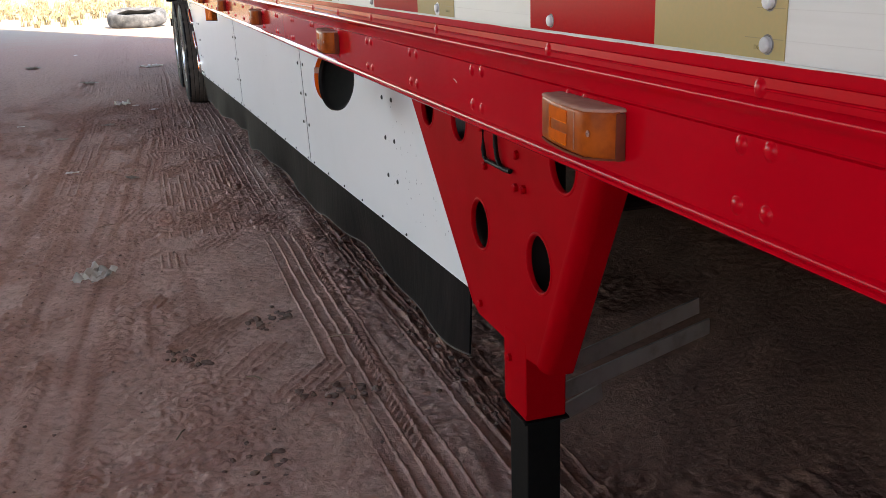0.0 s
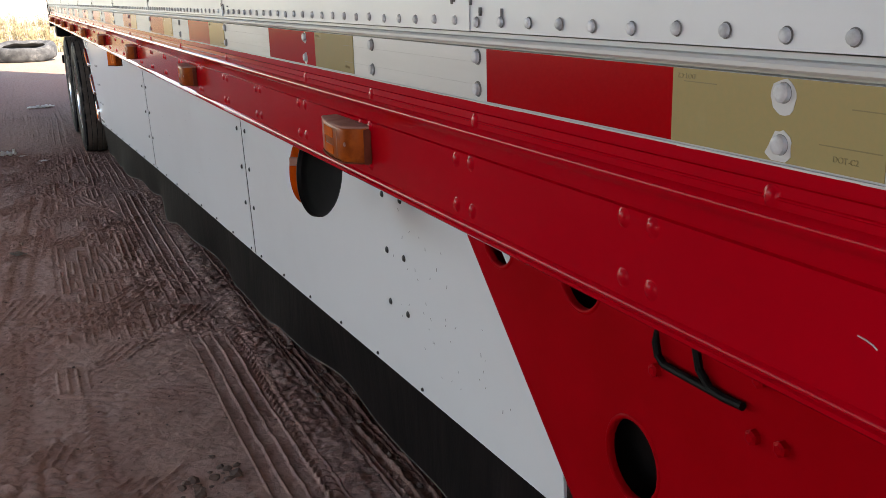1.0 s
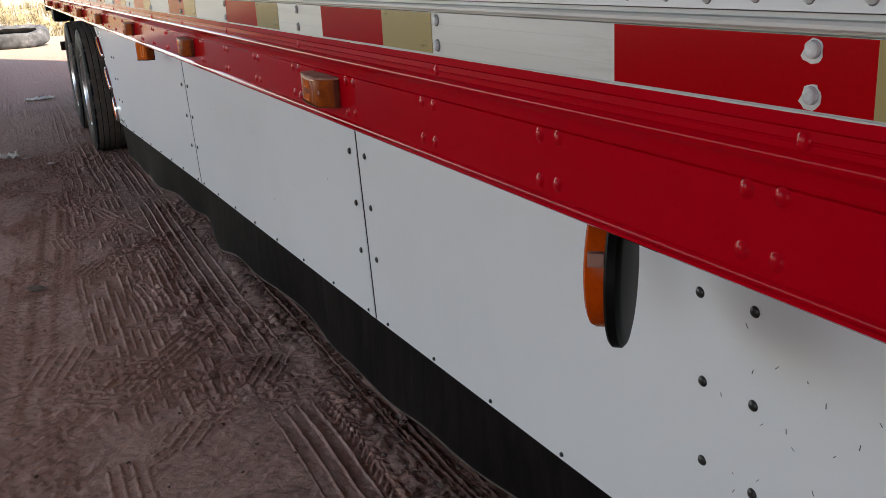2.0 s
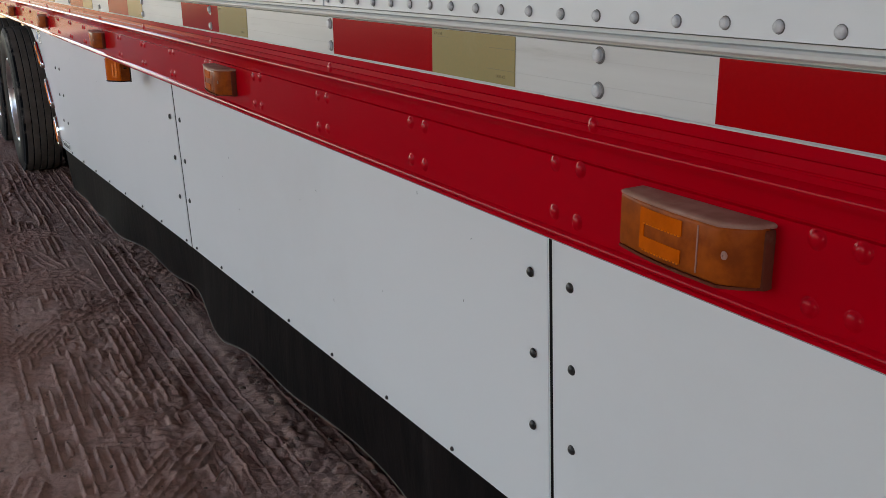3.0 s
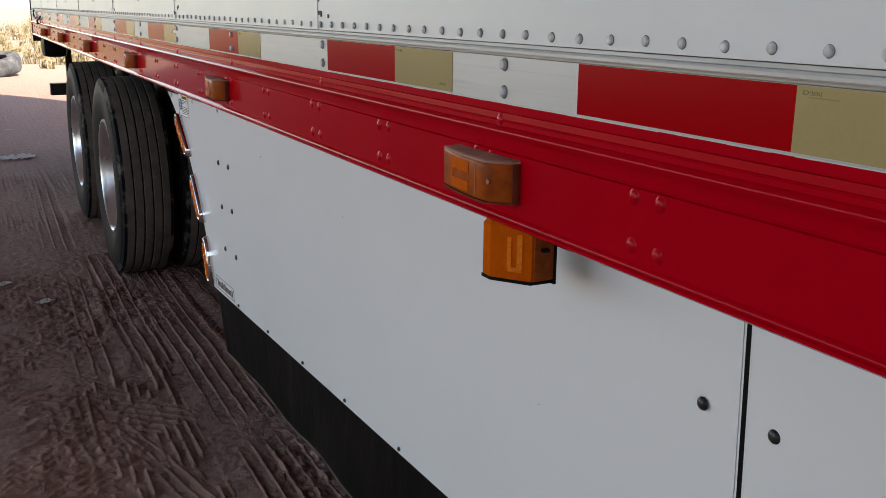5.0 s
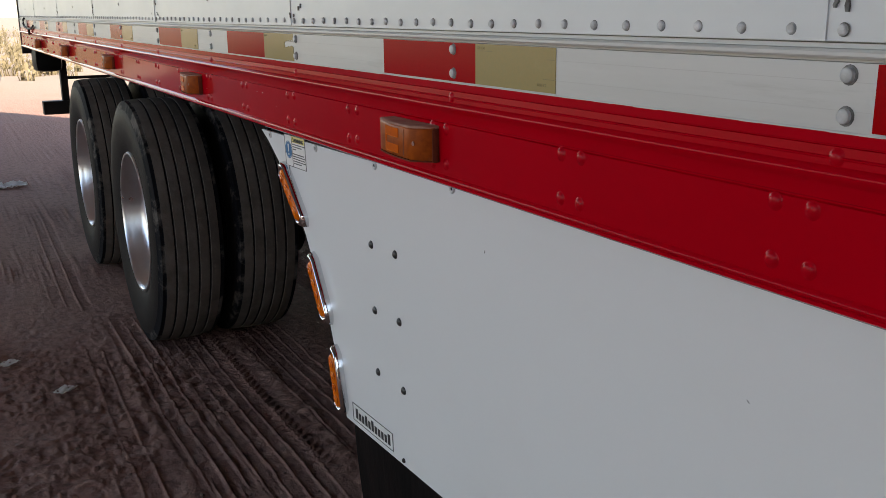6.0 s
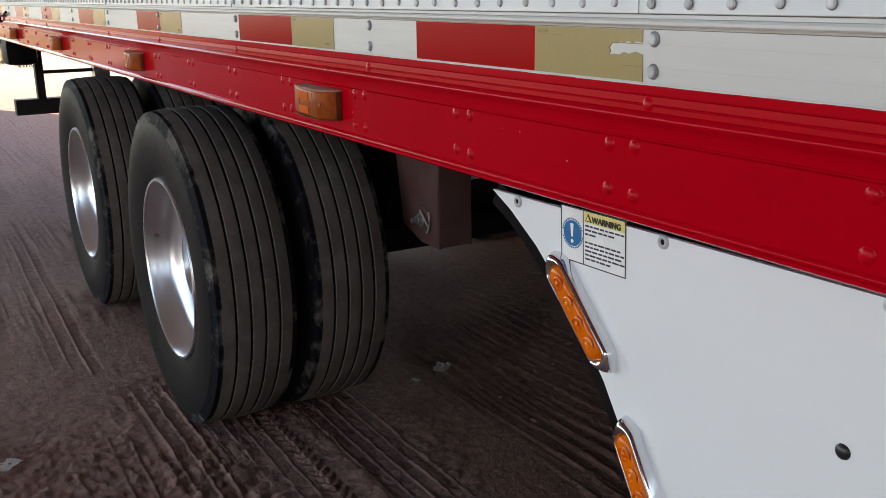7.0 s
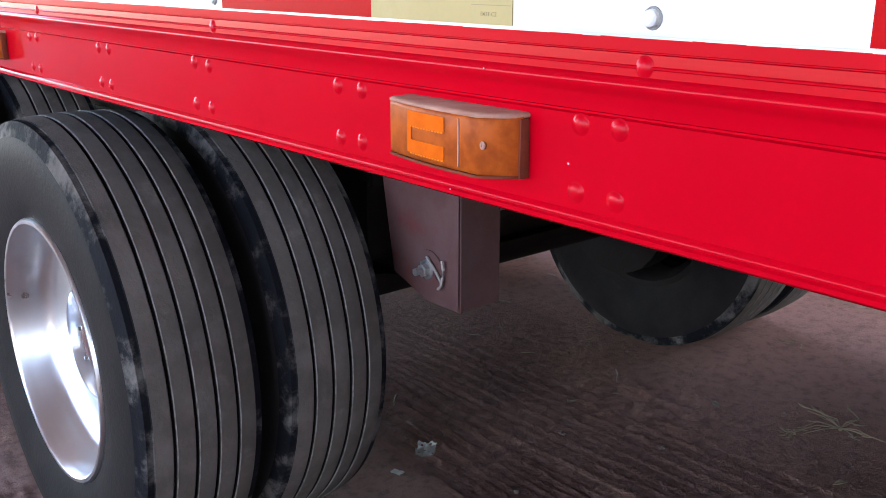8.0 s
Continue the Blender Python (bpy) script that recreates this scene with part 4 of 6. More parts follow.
for yt in (8.307, 8.057, 7.799, 7.539):
    on_skirt(WASHER, yt, 1.059, 0.0, "washer")
    on_skirt(PIT, yt, 1.059, 0.0, "rivet_pit")
# black rubber edge along the curved rear end
bm = bmesh.new()
lips = []
for i, (y, z) in enumerate(ARC):
    a, b = ARC[max(i - 1, 0)], ARC[min(i + 1, len(ARC) - 1)]
    t = Vector((b[0] - a[0], b[1] - a[1])).normalized()
    lips.append(((y + t.y * 0.012, z - t.x * 0.012), (y - t.y * 0.024, z + t.x * 0.024)))
rows_a = [[bm.verts.new((skirt_x(y, z) + SK_T + 0.001 + d, y, z)) for (y, z) in q for d in (0.0, 0.007)] for q in lips]
for a, b in zip(rows_a, rows_a[1:]):
    for i, j in ((0, 1), (1, 3), (3, 2), (2, 0)):
        bm.faces.new((a[i], a[j], b[j], b[i]))
bm.faces.new([rows_a[0][i] for i in (0, 1, 3, 2)])
bm.faces.new([rows_a[-1][i] for i in (0, 1, 3, 2)])
part("edge_rubber", bm, FLAP, panels[2], "black rubber edge of the curved end")
# scuffs on the skirt
bm = bmesh.new()
for _ in range(46):
    ys, zs = rng.uniform(2.35, 2.85), rng.uniform(0.56, 0.9)
    if ys < 2.25 + (zs - 0.508) * 0.86:
        continue
    l, a = rng.uniform(0.002, 0.009), rng.uniform(0.5, 2.4)
    slab(bm, [(ys, zs), (ys + l * math.cos(a), zs + l * math.sin(a)), (ys + l * math.cos(a) + 0.001, zs + l * math.sin(a)), (ys + 0.0014, zs)], lambda u, v, d: (skirt_x(u, v) - 0.0003 + d, u, v), 0.0004)
tagged(part("scuff_mark", bm, INK, panels[0]), "tiny dark scuff marks", kind="stuff")
bm = bmesh.new()
for ys, zs in ((7.453, 0.976), (6.711, 0.841), (6.278, 0.786), (5.702, 0.937), (5.595, 0.930), (5.445, 0.863), (5.516, 0.802), (5.407, 0.730), (4.979, 0.845),
               (4.882, 0.883), (4.836, 0.643), (4.597, 0.736), (4.441, 0.965), (4.274, 0.923), (4.302, 0.806), (6.958, 0.924)):
    l, a = rng.uniform(0.002, 0.007), rng.uniform(0.0, 3.1)
    slab(bm, [(ys, zs), (ys + l * math.cos(a), zs + l * math.sin(a)), (ys + l * math.cos(a) + 0.001, zs + l * math.sin(a)), (ys + 0.0014, zs)], lambda u, v, d: (skirt_x(u, v) - 0.0003 + d, u, v), 0.0004)
tagged(part("scuff_mark", bm, INK, panels[1]), "tiny dark scuff marks", kind="stuff")

# hanging rubber flap with a wavy lower edge
bm = bmesh.new()
NU, NV = 260, 10
grid = []
for i in range(NU + 1):
    y = 2.238 + (7.985 - 2.238) * i / NU
    # it hangs a little shorter from the last joint on
    short = float(sm(np.float64(y), 5.60, 5.95))
    bot = 0.287 + 0.044 * short - 0.018 * max(0.0, y - 5.95) + 0.008 * math.cos(11.4 * (y - 5.98)) + 0.012 * math.cos(3.8 * (y - 3.5)) * (1 - short) + 0.003 * math.sin(y * 15.0 + 1)
    col = []
    for j in range(NV + 1):
        s = j / NV
        wave = (0.015 * math.sin(y * 4.1 + 1.0) + 0.007 * math.sin(y * 9.7)) * s ** 1.6
        col.append((skirt_x(y, 0.5) + SK_T + 0.002 + wave, y, 0.53 + (bot - 0.53) * s))
    grid.append(col)
for layer in (0.0, 0.006):
    vs = [[bm.verts.new((x + layer, y, z)) for x, y, z in col] for col in grid]
    for a, b in zip(vs, vs[1:]):
        for j in range(NV):
            bm.faces.new((a[j], a[j + 1], b[j + 1], b[j]))
    if layer == 0.0:
        first = vs
for i in range(NU):
    bm.faces.new((first[i][NV], first[i + 1][NV], vs[i + 1][NV], vs[i][NV]))
for i in (0, NU):
    for j in range(NV):
        bm.faces.new((first[i][j], first[i][j + 1], vs[i][j + 1], vs[i][j]))
flap = part("skirt_flap", bm, FLAP, trailer, "black rubber flap with wavy dusty lower edge", True, 60)
bm = bmesh.new()
tube_path(bm, [(col[NV][0] + 0.003, col[NV][1], col[NV][2]) for col in grid], 0.0042, 6)
part("flap_edge", bm, FLAP_EDGE, flap, "dusty pale lower edge", True)

# warning sticker
def on_skin(u0, v0, u1, v1, off, thick=0.0004):
    return [(u0, v0), (u1, v0), (u1, v1), (u0, v1)], lambda u, v, d: (skirt_x(u, v) - off - d, u, v), thick


def skin_rect(bm, u0, v0, u1, v1, off):
    slab(bm, *on_skin(u0, v0, u1, v1, off))


U0, U1, V0, V1 = 8.112, 8.222, 1.004, 1.071
bm = bmesh.new()
skin_rect(bm, U0, V0, U1, V1, 0.0002)
sticker = part("warning_sticker", bm, STICKER, trailer, "white warning sticker with blue disc and yellow strip")
bm = bmesh.new()
for a in ((U0, V0, U1, V0 + 0.0012), (U0, V1 - 0.0012, U1, V1), (U0, V0, U0 + 0.0012, V1), (U1 - 0.0012, V0, U1, V1), (U1 - 0.040, V0, U1 - 0.039, V1)):
    skin_rect(bm, *a, 0.0006)
for r in range(9):
    w = (0.060, 0.048, 0.018, 0.0, 0.058, 0.060, 0.052, 0.060, 0.040)[r]
    u = U1 - 0.043
    while w and u > U1 - 0.043 - w:
        # words as plain bars
        l = 0.004 + 0.006 * ((r * 7 + int(u * 3000)) % 5) / 4
        skin_rect(bm, max(u - l, U0 + 0.002), V1 - 0.0192 - r * 0.0050, u, V1 - 0.0172 - r * 0.0050, 0.0006)
        u -= l + 0.0018
part("sticker_text", bm, INK, sticker)
bm = bmesh.new()
skin_rect(bm, U0 + 0.002, V1 - 0.0145, U1 - 0.041, V1 - 0.0015, 0.0006)
part("yellow_strip", bm, YELLOW_INK, sticker)
bm = bmesh.new()
slab(bm, [(U1 - 0.0205 + 0.0158 * math.cos(a * math.pi / 14), 1.039 + 0.0158 * math.sin(a * math.pi / 14)) for a in range(28)], lambda u, v, d: (skirt_x(u, v) - 0.0006 - d, u, v), 0.0004)
part("blue_disc", bm, BLUE_INK, sticker)
bm = bmesh.new()
for q in range(34):
    if q in (0, 16, 17, 33):
        continue
    t = 2 * math.pi * q / 34
    c, n = math.cos(t), math.sin(t)
    slab(bm, [(U1 - 0.0205 + (rr * c - w * n), 1.039 + (rr * n + w * c)) for rr, w in ((0.0167, -0.0010), (0.0186, -0.0010), (0.0186, 0.0010), (0.0167, 0.0010))], lambda u, v, d: (skirt_x(u, v) - 0.0006 - d, u, v), 0.0004)
tagged(part("ring_text", bm, BLUE_INK, sticker), kind="stuff")
bm = bmesh.new()
slab(bm, [(U1 - 0.0235, 1.051), (U1 - 0.0175, 1.051), (U1 - 0.0190, 1.035), (U1 - 0.0220, 1.035)], lambda u, v, d: (skirt_x(u, v) - 0.0012 - d, u, v), 0.0004)
slab(bm, [(U1 - 0.0205 + 0.0024 * math.cos(a * math.pi / 5), 1.0295 + 0.0024 * math.sin(a * math.pi / 5)) for a in range(10)], lambda u, v, d: (skirt_x(u, v) - 0.0012 - d, u, v), 0.0004)
part("exclamation_mark", bm, STICKER, sticker)
bm = bmesh.new()
slab(bm, [(U1 - 0.0435, V1 - 0.0128), (U1 - 0.0545, V1 - 0.0128), (U1 - 0.049, V1 - 0.0030)], lambda u, v, d: (skirt_x(u, v) - 0.0012 - d, u, v), 0.0004)
part("warning_triangle", bm, INK, sticker)
bm = bmesh.new()
slab(bm, [(U1 - 0.0458, V1 - 0.0116), (U1 - 0.0522, V1 - 0.0116), (U1 - 0.049, V1 - 0.0060)], lambda u, v, d: (skirt_x(u, v) - 0.0017 - d, u, v), 0.0004)
part("triangle_field", bm, YELLOW_INK, sticker)


child("lettering", lettering("WARNING", 0.0098, INK, 0.0003), sticker, Matrix.Translation((skirt_x(8.17, V1) - 0.0014, U1 - 0.0555, V1 - 0.0123)) @ SKIN @ READ)

# small maker's plate at the foot of the last panel: plain bars only
bm = bmesh.new()
PA, PB = 7.790, 7.965
skin_rect(bm, PA, 0.5125, PB, 0.5505, 0.0003)
plate = part("maker_plate", bm, STICKER, trailer, "small white maker's plate with dark border")
bm = bmesh.new()
for a in ((PA, 0.5125, PB, 0.5140), (PA, 0.5490, PB, 0.5505), (PA, 0.5125, PA + 0.002, 0.5505), (PB - 0.002, 0.5125, PB, 0.5505)):
    skin_rect(bm, *a, 0.0008)
for q in range(11):
    y0 = PA + 0.012 + q * 0.014
    skin_rect(bm, y0, 0.520, y0 + 0.0095, 0.536 + (0.006 if q in (0, 5, 7, 10) else 0), 0.0008)
part("plate_bars", bm, INK, plate)


def rim_lamp(y0, z0, y1, z1):
    """An oval amber lamp in a chrome bezel, standing along the wheel arch."""
    a, b = Vector((skirt_x(y0, z0), y0, z0)), Vector((skirt_x(y1, z1), y1, z1))
    mid, along = (a + b) / 2, (b - a)
    half = along.length / 2
    along.normalize()
    out = Vector((-1, -0.0455, -0.035)).normalized()
    side = out.cross(along)
    m = Matrix((side, along, out)).transposed().to_4x4()
    m.translation = mid + side * 0.006

    def oval(r, h, sx, taper=0.0):
        """A round-ended ring at height h; taper draws its two ends out to a point."""
        pts = []
        for i in range(28):
            c, n = math.cos(2 * math.pi * (i + 0.5) / 28), math.sin(2 * math.pi * (i + 0.5) / 28)
            y = math.copysign(half * r - sx, n) + n * sx
            narrow = 1 - taper * max(0.0, (abs(y) / half - 0.45) / 0.55) ** 1.6
            pts.append((c * sx * narrow, y, h))
        return pts

    def skin(rings, name, material, parent, label):
        bm = bmesh.new()
        vs = [[bm.verts.new(m @ Vector(p)) for p in r] for r in rings]
        for p, q in zip(vs, vs[1:]):
            for i in range(28):
                bm.faces.new((p[i], p[(i + 1) % 28], q[(i + 1) % 28], q[i]))
        bm.faces.new(vs[0])
        bm.faces.new(vs[-1])
        return part(name, bm, material, parent, label, True, 60)

    bezel = skin([oval(1.10, 0.0, 0.0235, 0.45), oval(1.09, 0.006, 0.0232, 0.45), oval(1.05, 0.0125, 0.0215, 0.42), oval(0.99, 0.0165, 0.0190, 0.35), oval(0.93, 0.0175, 0.0166, 0.25), oval(0.86, 0.0160, 0.0146, 0.1), oval(0.83, 0.010, 0.0138)], "arch_lamp", CHROME, trailer, "oval amber lamp in a chrome bezel")
    lens = skin([oval(0.82, 0.004, 0.0134), oval(0.82, 0.0155, 0.0134), oval(0.78, 0.0190, 0.0116), oval(0.70, 0.0202, 0.0086)], "lens", AMBER_BRIGHT, bezel, "amber lens with four diodes")
    for q in (-0.54, -0.18, 0.18, 0.54):
        bm = bmesh.new()
        lathe(bm, [(0.0090, 0), (0.0090, 0.0010), (0.0076, 0.0016), (0.0066, 0.0002), (0.0054, 0.0016), (0.0043, 0.0003), (0.0030, 0.0022), (0.0012, 0.0030), (0, 0.0030)], m @ Matrix.Translation((0, q * half, 0.0198)), 14)
        part("diode", bm, REFLECTOR if q in (-0.54, 0.18) else AMBER_BRIGHT, bezel)
        bm = bmesh.new()
        tube_path(bm, [m @ Vector((-0.0105 + 0.0015 * abs(k), (q + 0.055 * k) * half, 0.0196)) for k in (-2, -1, 0, 1, 2)], 0.0011, 5)
        part("scallop", bm, AMBER_DEEP, bezel)


rim_lamp(8.127, 0.895, 8.226, 1.008)
rim_lamp(8.036, 0.704, 8.102, 0.833)
rim_lamp(7.996, 0.516, 8.018, 0.652)

# round turn lamp hanging below the rail at the front: it looks back and outwards, so that its black rubber back shows
TURN = Matrix.Translation((0.133, 2.850, 0.977)) @ pose(0, 0, 0, 90, 0, 180 + 47)
bm = bmesh.new()
lathe(bm, [(0, -0.004), (0.080, -0.004), (0.090, -0.002), (0.0945, 0.002), (0.0945, 0.012), (0.091, 0.015), (0, 0.015)], TURN, 44)
turn = part("turn_lamp", bm, BLACK, trailer, "round amber turn lamp with a black rubber back", True, 40)
bm = bmesh.new()
lathe(bm, [(0.078, 0.013), (0.0785, 0.032), (0.076, 0.038), (0.070, 0.041), (0.050, 0.044), (0, 0.046)], TURN @ Matrix.Translation((0, 0.008, 0)), 44)
lens = part("lens", bm, AMBER_ORANGE, turn, "round amber lens", True, 40)
bm = bmesh.new()
box(bm, (0.0690, 0.026, 0.016), (0.0790, 0.043, 0.035), 0.002, TURN)
part("lens_clip", bm, LAMP_DUST, turn, "brownish clip on the rim of the lens")
bm = bmesh.new()
box(bm, (0.10, 2.835, 1.060), (0.20, 2.880, 1.095), 0.004)
part("mount", bm, BLACK, turn)

# second lamp below the rail, box-shaped with a slanting front
bm = bmesh.new()
LOW = [(0.004, 6.232), (0.004, 6.214), (0.009, 6.206), (0.036, 6.168), (0.065, 6.168), (0.065, 6.232)]


def low_plan(grow):
    return [(x + (grow if x > 0.05 else -grow), y + (grow if y > 6.22 else -grow)) for x, y in LOW]


def low_ring(z, grow):
    return [bm.verts.new((x, y, z)) for x, y in low_plan(grow)]


rings = [low_ring(z, g) for z, g in ((1.008, 0.0), (1.074, 0.0), (1.081, -0.004), (1.088, -0.012))]
for a, b in zip(rings, rings[1:]):
    for i in range(6):
        bm.faces.new((a[i], a[(i + 1) % 6], b[(i + 1) % 6], b[i]))
bm.faces.new(rings[0])
bm.faces.new(rings[-1])
low = part("turn_lamp", bm, AMBER, trailer, "box amber lamp hung below the rail", True, 25)
bm = bmesh.new()
slab(bm, [(0.0655, 6.163), (0.069, 6.163), (0.070, 6.238), (0.0655, 6.238)], lambda u, v, d: (u, v, 1.003 + d), 0.087)
part("back_plate", bm, BLACK, low, "black lamp back")
# the end turned from the light, its shade put in as a darker amber
bm = bmesh.new()
slab(bm, [(0.0385, 6.1645), (0.0652, 6.1645), (0.0652, 6.1675), (0.0385, 6.1675)], lambda u, v, d: (u, v, 1.010 + d), 0.064)
part("end_face", bm, AMBER_LENS, low, "end of the lamp in darker amber for its shaded side")
bm = bmesh.new()
slab(bm, low_plan(0.0012), lambda u, v, d: (u, v, 1.004 + d), 0.004)
part("bottom_gasket", bm, BLACK, low, "black lower gasket")
# bright reflex posts on the slanting face, with a small foot
for k, za, zb, w in ((0.36, 1.024, 1.062, 0.0028), (0.66, 1.018, 1.066, 0.0036), (0.51, 1.018, 1.024, 0.0085)):
    bm = bmesh.new()
    m = Matrix.Translation((0.009 + 0.027 * k, 6.206 - 0.038 * k, 0.0)) @ pose(0, 0, 0, 0, 0, math.degrees(math.atan2(0.027, 0.038)))
    box(bm, (-0.0012, -w, za), (0.001, w, zb), m=m)
    part("reflex_bar", bm, REFLECTOR, low, "bright reflex bar")
bm = bmesh.new()
box(bm, (0.047, 6.1585, 1.046), (0.056, 6.1650, 1.050))
part("lens_clip", bm, BLACK, low)

# ---------------------------------------------------------------- landing gear
def landing_gear(mirror):
    X = (lambda x: WIDE - x) if mirror else (lambda x: x)
    gear = group_at("landing_gear", Matrix.Translation((X(0.26), 1.67, 0)), trailer, "red landing gear bracket with a black telescopic leg")
    bm = bmesh.new()
    px = 0.224
    outline = [(2.512, 1.105), (1.923, 0.560), (1.889, 0.545), (1.735, 0.545), (1.735, 0.418), (1.617, 0.418), (1.617, 0.545), (1.560, 0.552), (1.325, 1.03), (1.29, 1.105)]
    holes = ((2.234, 0.970, 0.050), (1.998, 0.970, 0.050), (1.452, 0.972, 0.052), (1.871, 0.758, 0.053), (1.555, 0.761, 0.055))
    # plate with real holes: fan the outline to hole rims with a filled triangulation
    loops = [[bm.verts.new((X(px), y, z)) for y, z in outline]]
    for hy, hz, r in holes:
        loops.append([bm.verts.new((X(px), hy + r * math.cos(2 * math.pi * i / 24), hz + r * math.sin(2 * math.pi * i / 24))) for i in range(24)])
    es = [bm.edges.new((lp[i], lp[(i + 1) % len(lp)])) for lp in loops for i in range(len(lp))]
    bmesh.ops.triangle_fill(bm, use_beauty=True, use_dissolve=False, edges=es)
    faces = bm.faces[:]
    r = bmesh.ops.extrude_face_region(bm, geom=faces)
    bmesh.ops.translate(bm, vec=(X(px + 0.008) - X(px), 0, 0), verts=[g for g in r["geom"] if isinstance(g, bmesh.types.BMVert)])
    bracket = part("bracket_plate", bm, RED_DULL, gear, "red pressed plate with flanged holes")
    for hy, hz, r in holes:
        bm = bmesh.new()
        lathe(bm, [(r - 0.001, 0.009), (r - 0.001, 0.001), (r + 0.001, -0.0015), (r + 0.004, -0.0015), (r + 0.007, 0.0005), (r + 0.007, 0.002)], Matrix.Translation((X(px), hy, hz)) @ FACE_OUT @ Matrix.Diagonal((1, 1, -1 if not mirror else 1, 1)), 28)
        part("hole_flange", bm, RED_DULL, bracket, "", True, 60)
    # added dark sheet that stands in for the shade seen through the holes
    bm = bmesh.new()
    slab(bm, [(1.76, 1.09), (1.76, 0.62), (1.99, 0.62), (2.50, 1.075), (2.50, 1.09)], lambda u, v, d: (X(0.285 + d), u, v), 0.006)
    part("inner_plate", bm, CHASSIS, gear, "dark backing added for the shade behind the bracket holes")
    # folded flanges along both slanting edges: a rounded bend, then the flange
    for (ya, za), (yb, zb), dy, wide, rad in (((1.290, 1.105), (1.560, 0.552), -1, 0.062, 0.030), ((2.512, 1.105), (1.923, 0.560), 1, 0.050, 0.012)):
        along = Vector((yb - ya, zb - za)).normalized()
        out = Vector((-along.y, along.x)) if dy * -along.y > 0 else Vector((along.y, -along.x))
        prof = [(0.0005, -0.010), (-0.0012, 0.0)]
        prof += [(rad * (1 - math.cos(t)) - 0.0012, rad * math.sin(t)) for t in (0.3, 0.6, 0.9, 1.2, 1.45)]
        prof += [(wide, rad * 1.02), (wide, rad * 1.02 - 0.004), (rad, rad - 0.006), (0.006, -0.010)]
        bm = bmesh.new()
        rows = [[bm.verts.new((X(px + d), y + out.x * o, z + out.y * o)) for d, o in prof] for y, z in ((ya, za), (yb, zb))]
        n = len(prof)
        for i in range(n):
            bm.faces.new((rows[0][i], rows[0][(i + 1) % n], rows[1][(i + 1) % n], rows[1][i]))
        bm.faces.new(rows[0])
        bm.faces.new(rows[1])
        part("flange", bm, RED_DULL, bracket, "", True, 50)
    bm = bmesh.new()
    lo, hi = sorted((X(0.2235), X(0.312)))
    box(bm, (lo, 1.6185, 0.405), (hi, 1.7335, 0.575), 0.004)
    part("leg_housing", bm, RED_DULL, gear, "red square leg housing")
    # top of the red housing in a dark colour, as shade behind the plate
    bm = bmesh.new()
    lo, hi = sorted((X(0.2345), X(0.310)))
    box(bm, (lo, 1.6200, 0.576), (hi, 1.7320, 1.10), 0.004)
    part("gear_post", bm, CHASSIS, gear, "upper leg housing, coloured dark for the shade behind the plate")
    bm = bmesh.new()
    lo, hi = sorted((X(0.218), X(0.318)))
    box(bm, (lo, 1.612, 0.398), (hi, 1.740, 0.4035), 0.002)
    lo, hi = sorted((X(0.231), X(0.305)))
    box(bm, (lo, 1.628, 0.05), (hi, 1.724, 0.4035), 0.004)
    part("inner_leg", bm, BLACK, gear, "black inner leg")
    bm = bmesh.new()
    lo, hi = sorted((X(0.15), X(0.39)))
    box(bm, (lo, 1.555, 0.0), (hi, 1.80, 0.022), 0.006)
    lo, hi = sorted((X(0.22), X(0.315)))
    box(bm, (lo, 1.62, 0.018), (hi, 1.735, 0.06), 0.004)
    part("foot", bm, CHASSIS, gear, "dark steel foot")
    # bolts and the crank bracket
    for y, z in ((1.826, 0.897), (1.660, 0.885), (1.620, 0.890), (1.655, 0.950), (1.872, 0.575), (1.700, 0.515), (1.845, 0.975)):
        bm = bmesh.new()
        lathe(bm, [(0.009, 0), (0.009, 0.007), (0.005, 0.009), (0, 0.009)], Matrix.Translation((X(px), y, z)) @ FACE_OUT @ Matrix.Diagonal((1, 1, 1 if not mirror else -1, 1)), 6)
        part("bracket_bolt", bm, RED_DULL, bracket)
    bm = bmesh.new()
    tube_path(bm, [(X(px - 0.008), y - 0.018, z - 0.010) for y, z in ((1.838, 1.00), (1.838, 0.945), (1.833, 0.930), (1.820, 0.923), (1.72, 0.923), (1.69, 0.925))], 0.0048, 10)
    tube_path(bm, [(X(px - 0.008), y - 0.018, z - 0.010) for y, z in ((1.770, 1.00), (1.768, 0.965), (1.760, 0.940), (1.742, 0.925), (1.72, 0.923))], 0.0048, 10)
    part("crank_hook", bm, BLACK, gear, "black crank hook")
    return gear


landing_gear(False)
landing_gear(True)
for za, zb, ex in ((0.462, 0.505, 0.76), (0.405, 0.442, 0.80), (0.350, 0.375, 0.46)):
    bm = bmesh.new()
    a, b = Vector((0.306, 1.700, za)), Vector((ex, 1.700 + (ex - 0.306) * 0.30, zb))
    d = (b - a)
    m = Matrix.Translation((a + b) / 2) @ d.to_track_quat("X", "Z").to_matrix().to_4x4()
    box(bm, (-d.length / 2, -0.003, -0.020), (d.length / 2, 0.003, 0.020), 0.001, m=m)
    part("cross_brace", bm, BRACE, trailer, "grey steel brace behind the leg")
bm = bmesh.new()
rod(bm, (0.31, 1.675, 0.83), (WIDE - 0.31, 1.675, 0.83), 0.022, 12)
part("gear_shaft", bm, CHASSIS, trailer, "dark landing gear cross shaft")

# ---------------------------------------------------------------- underside
bm = bmesh.new()
box(bm, (0.055, FRONT, 1.175), (WIDE - 0.055, REAR - 0.05, 1.19))
part("floor_underside", bm, CHASSIS, trailer, "dark trailer floor underside")
bm = bmesh.new()
extrude_y(bm, [(WIDE - x, z) for x, z in RAIL[::-1]], FRONT, REAR)
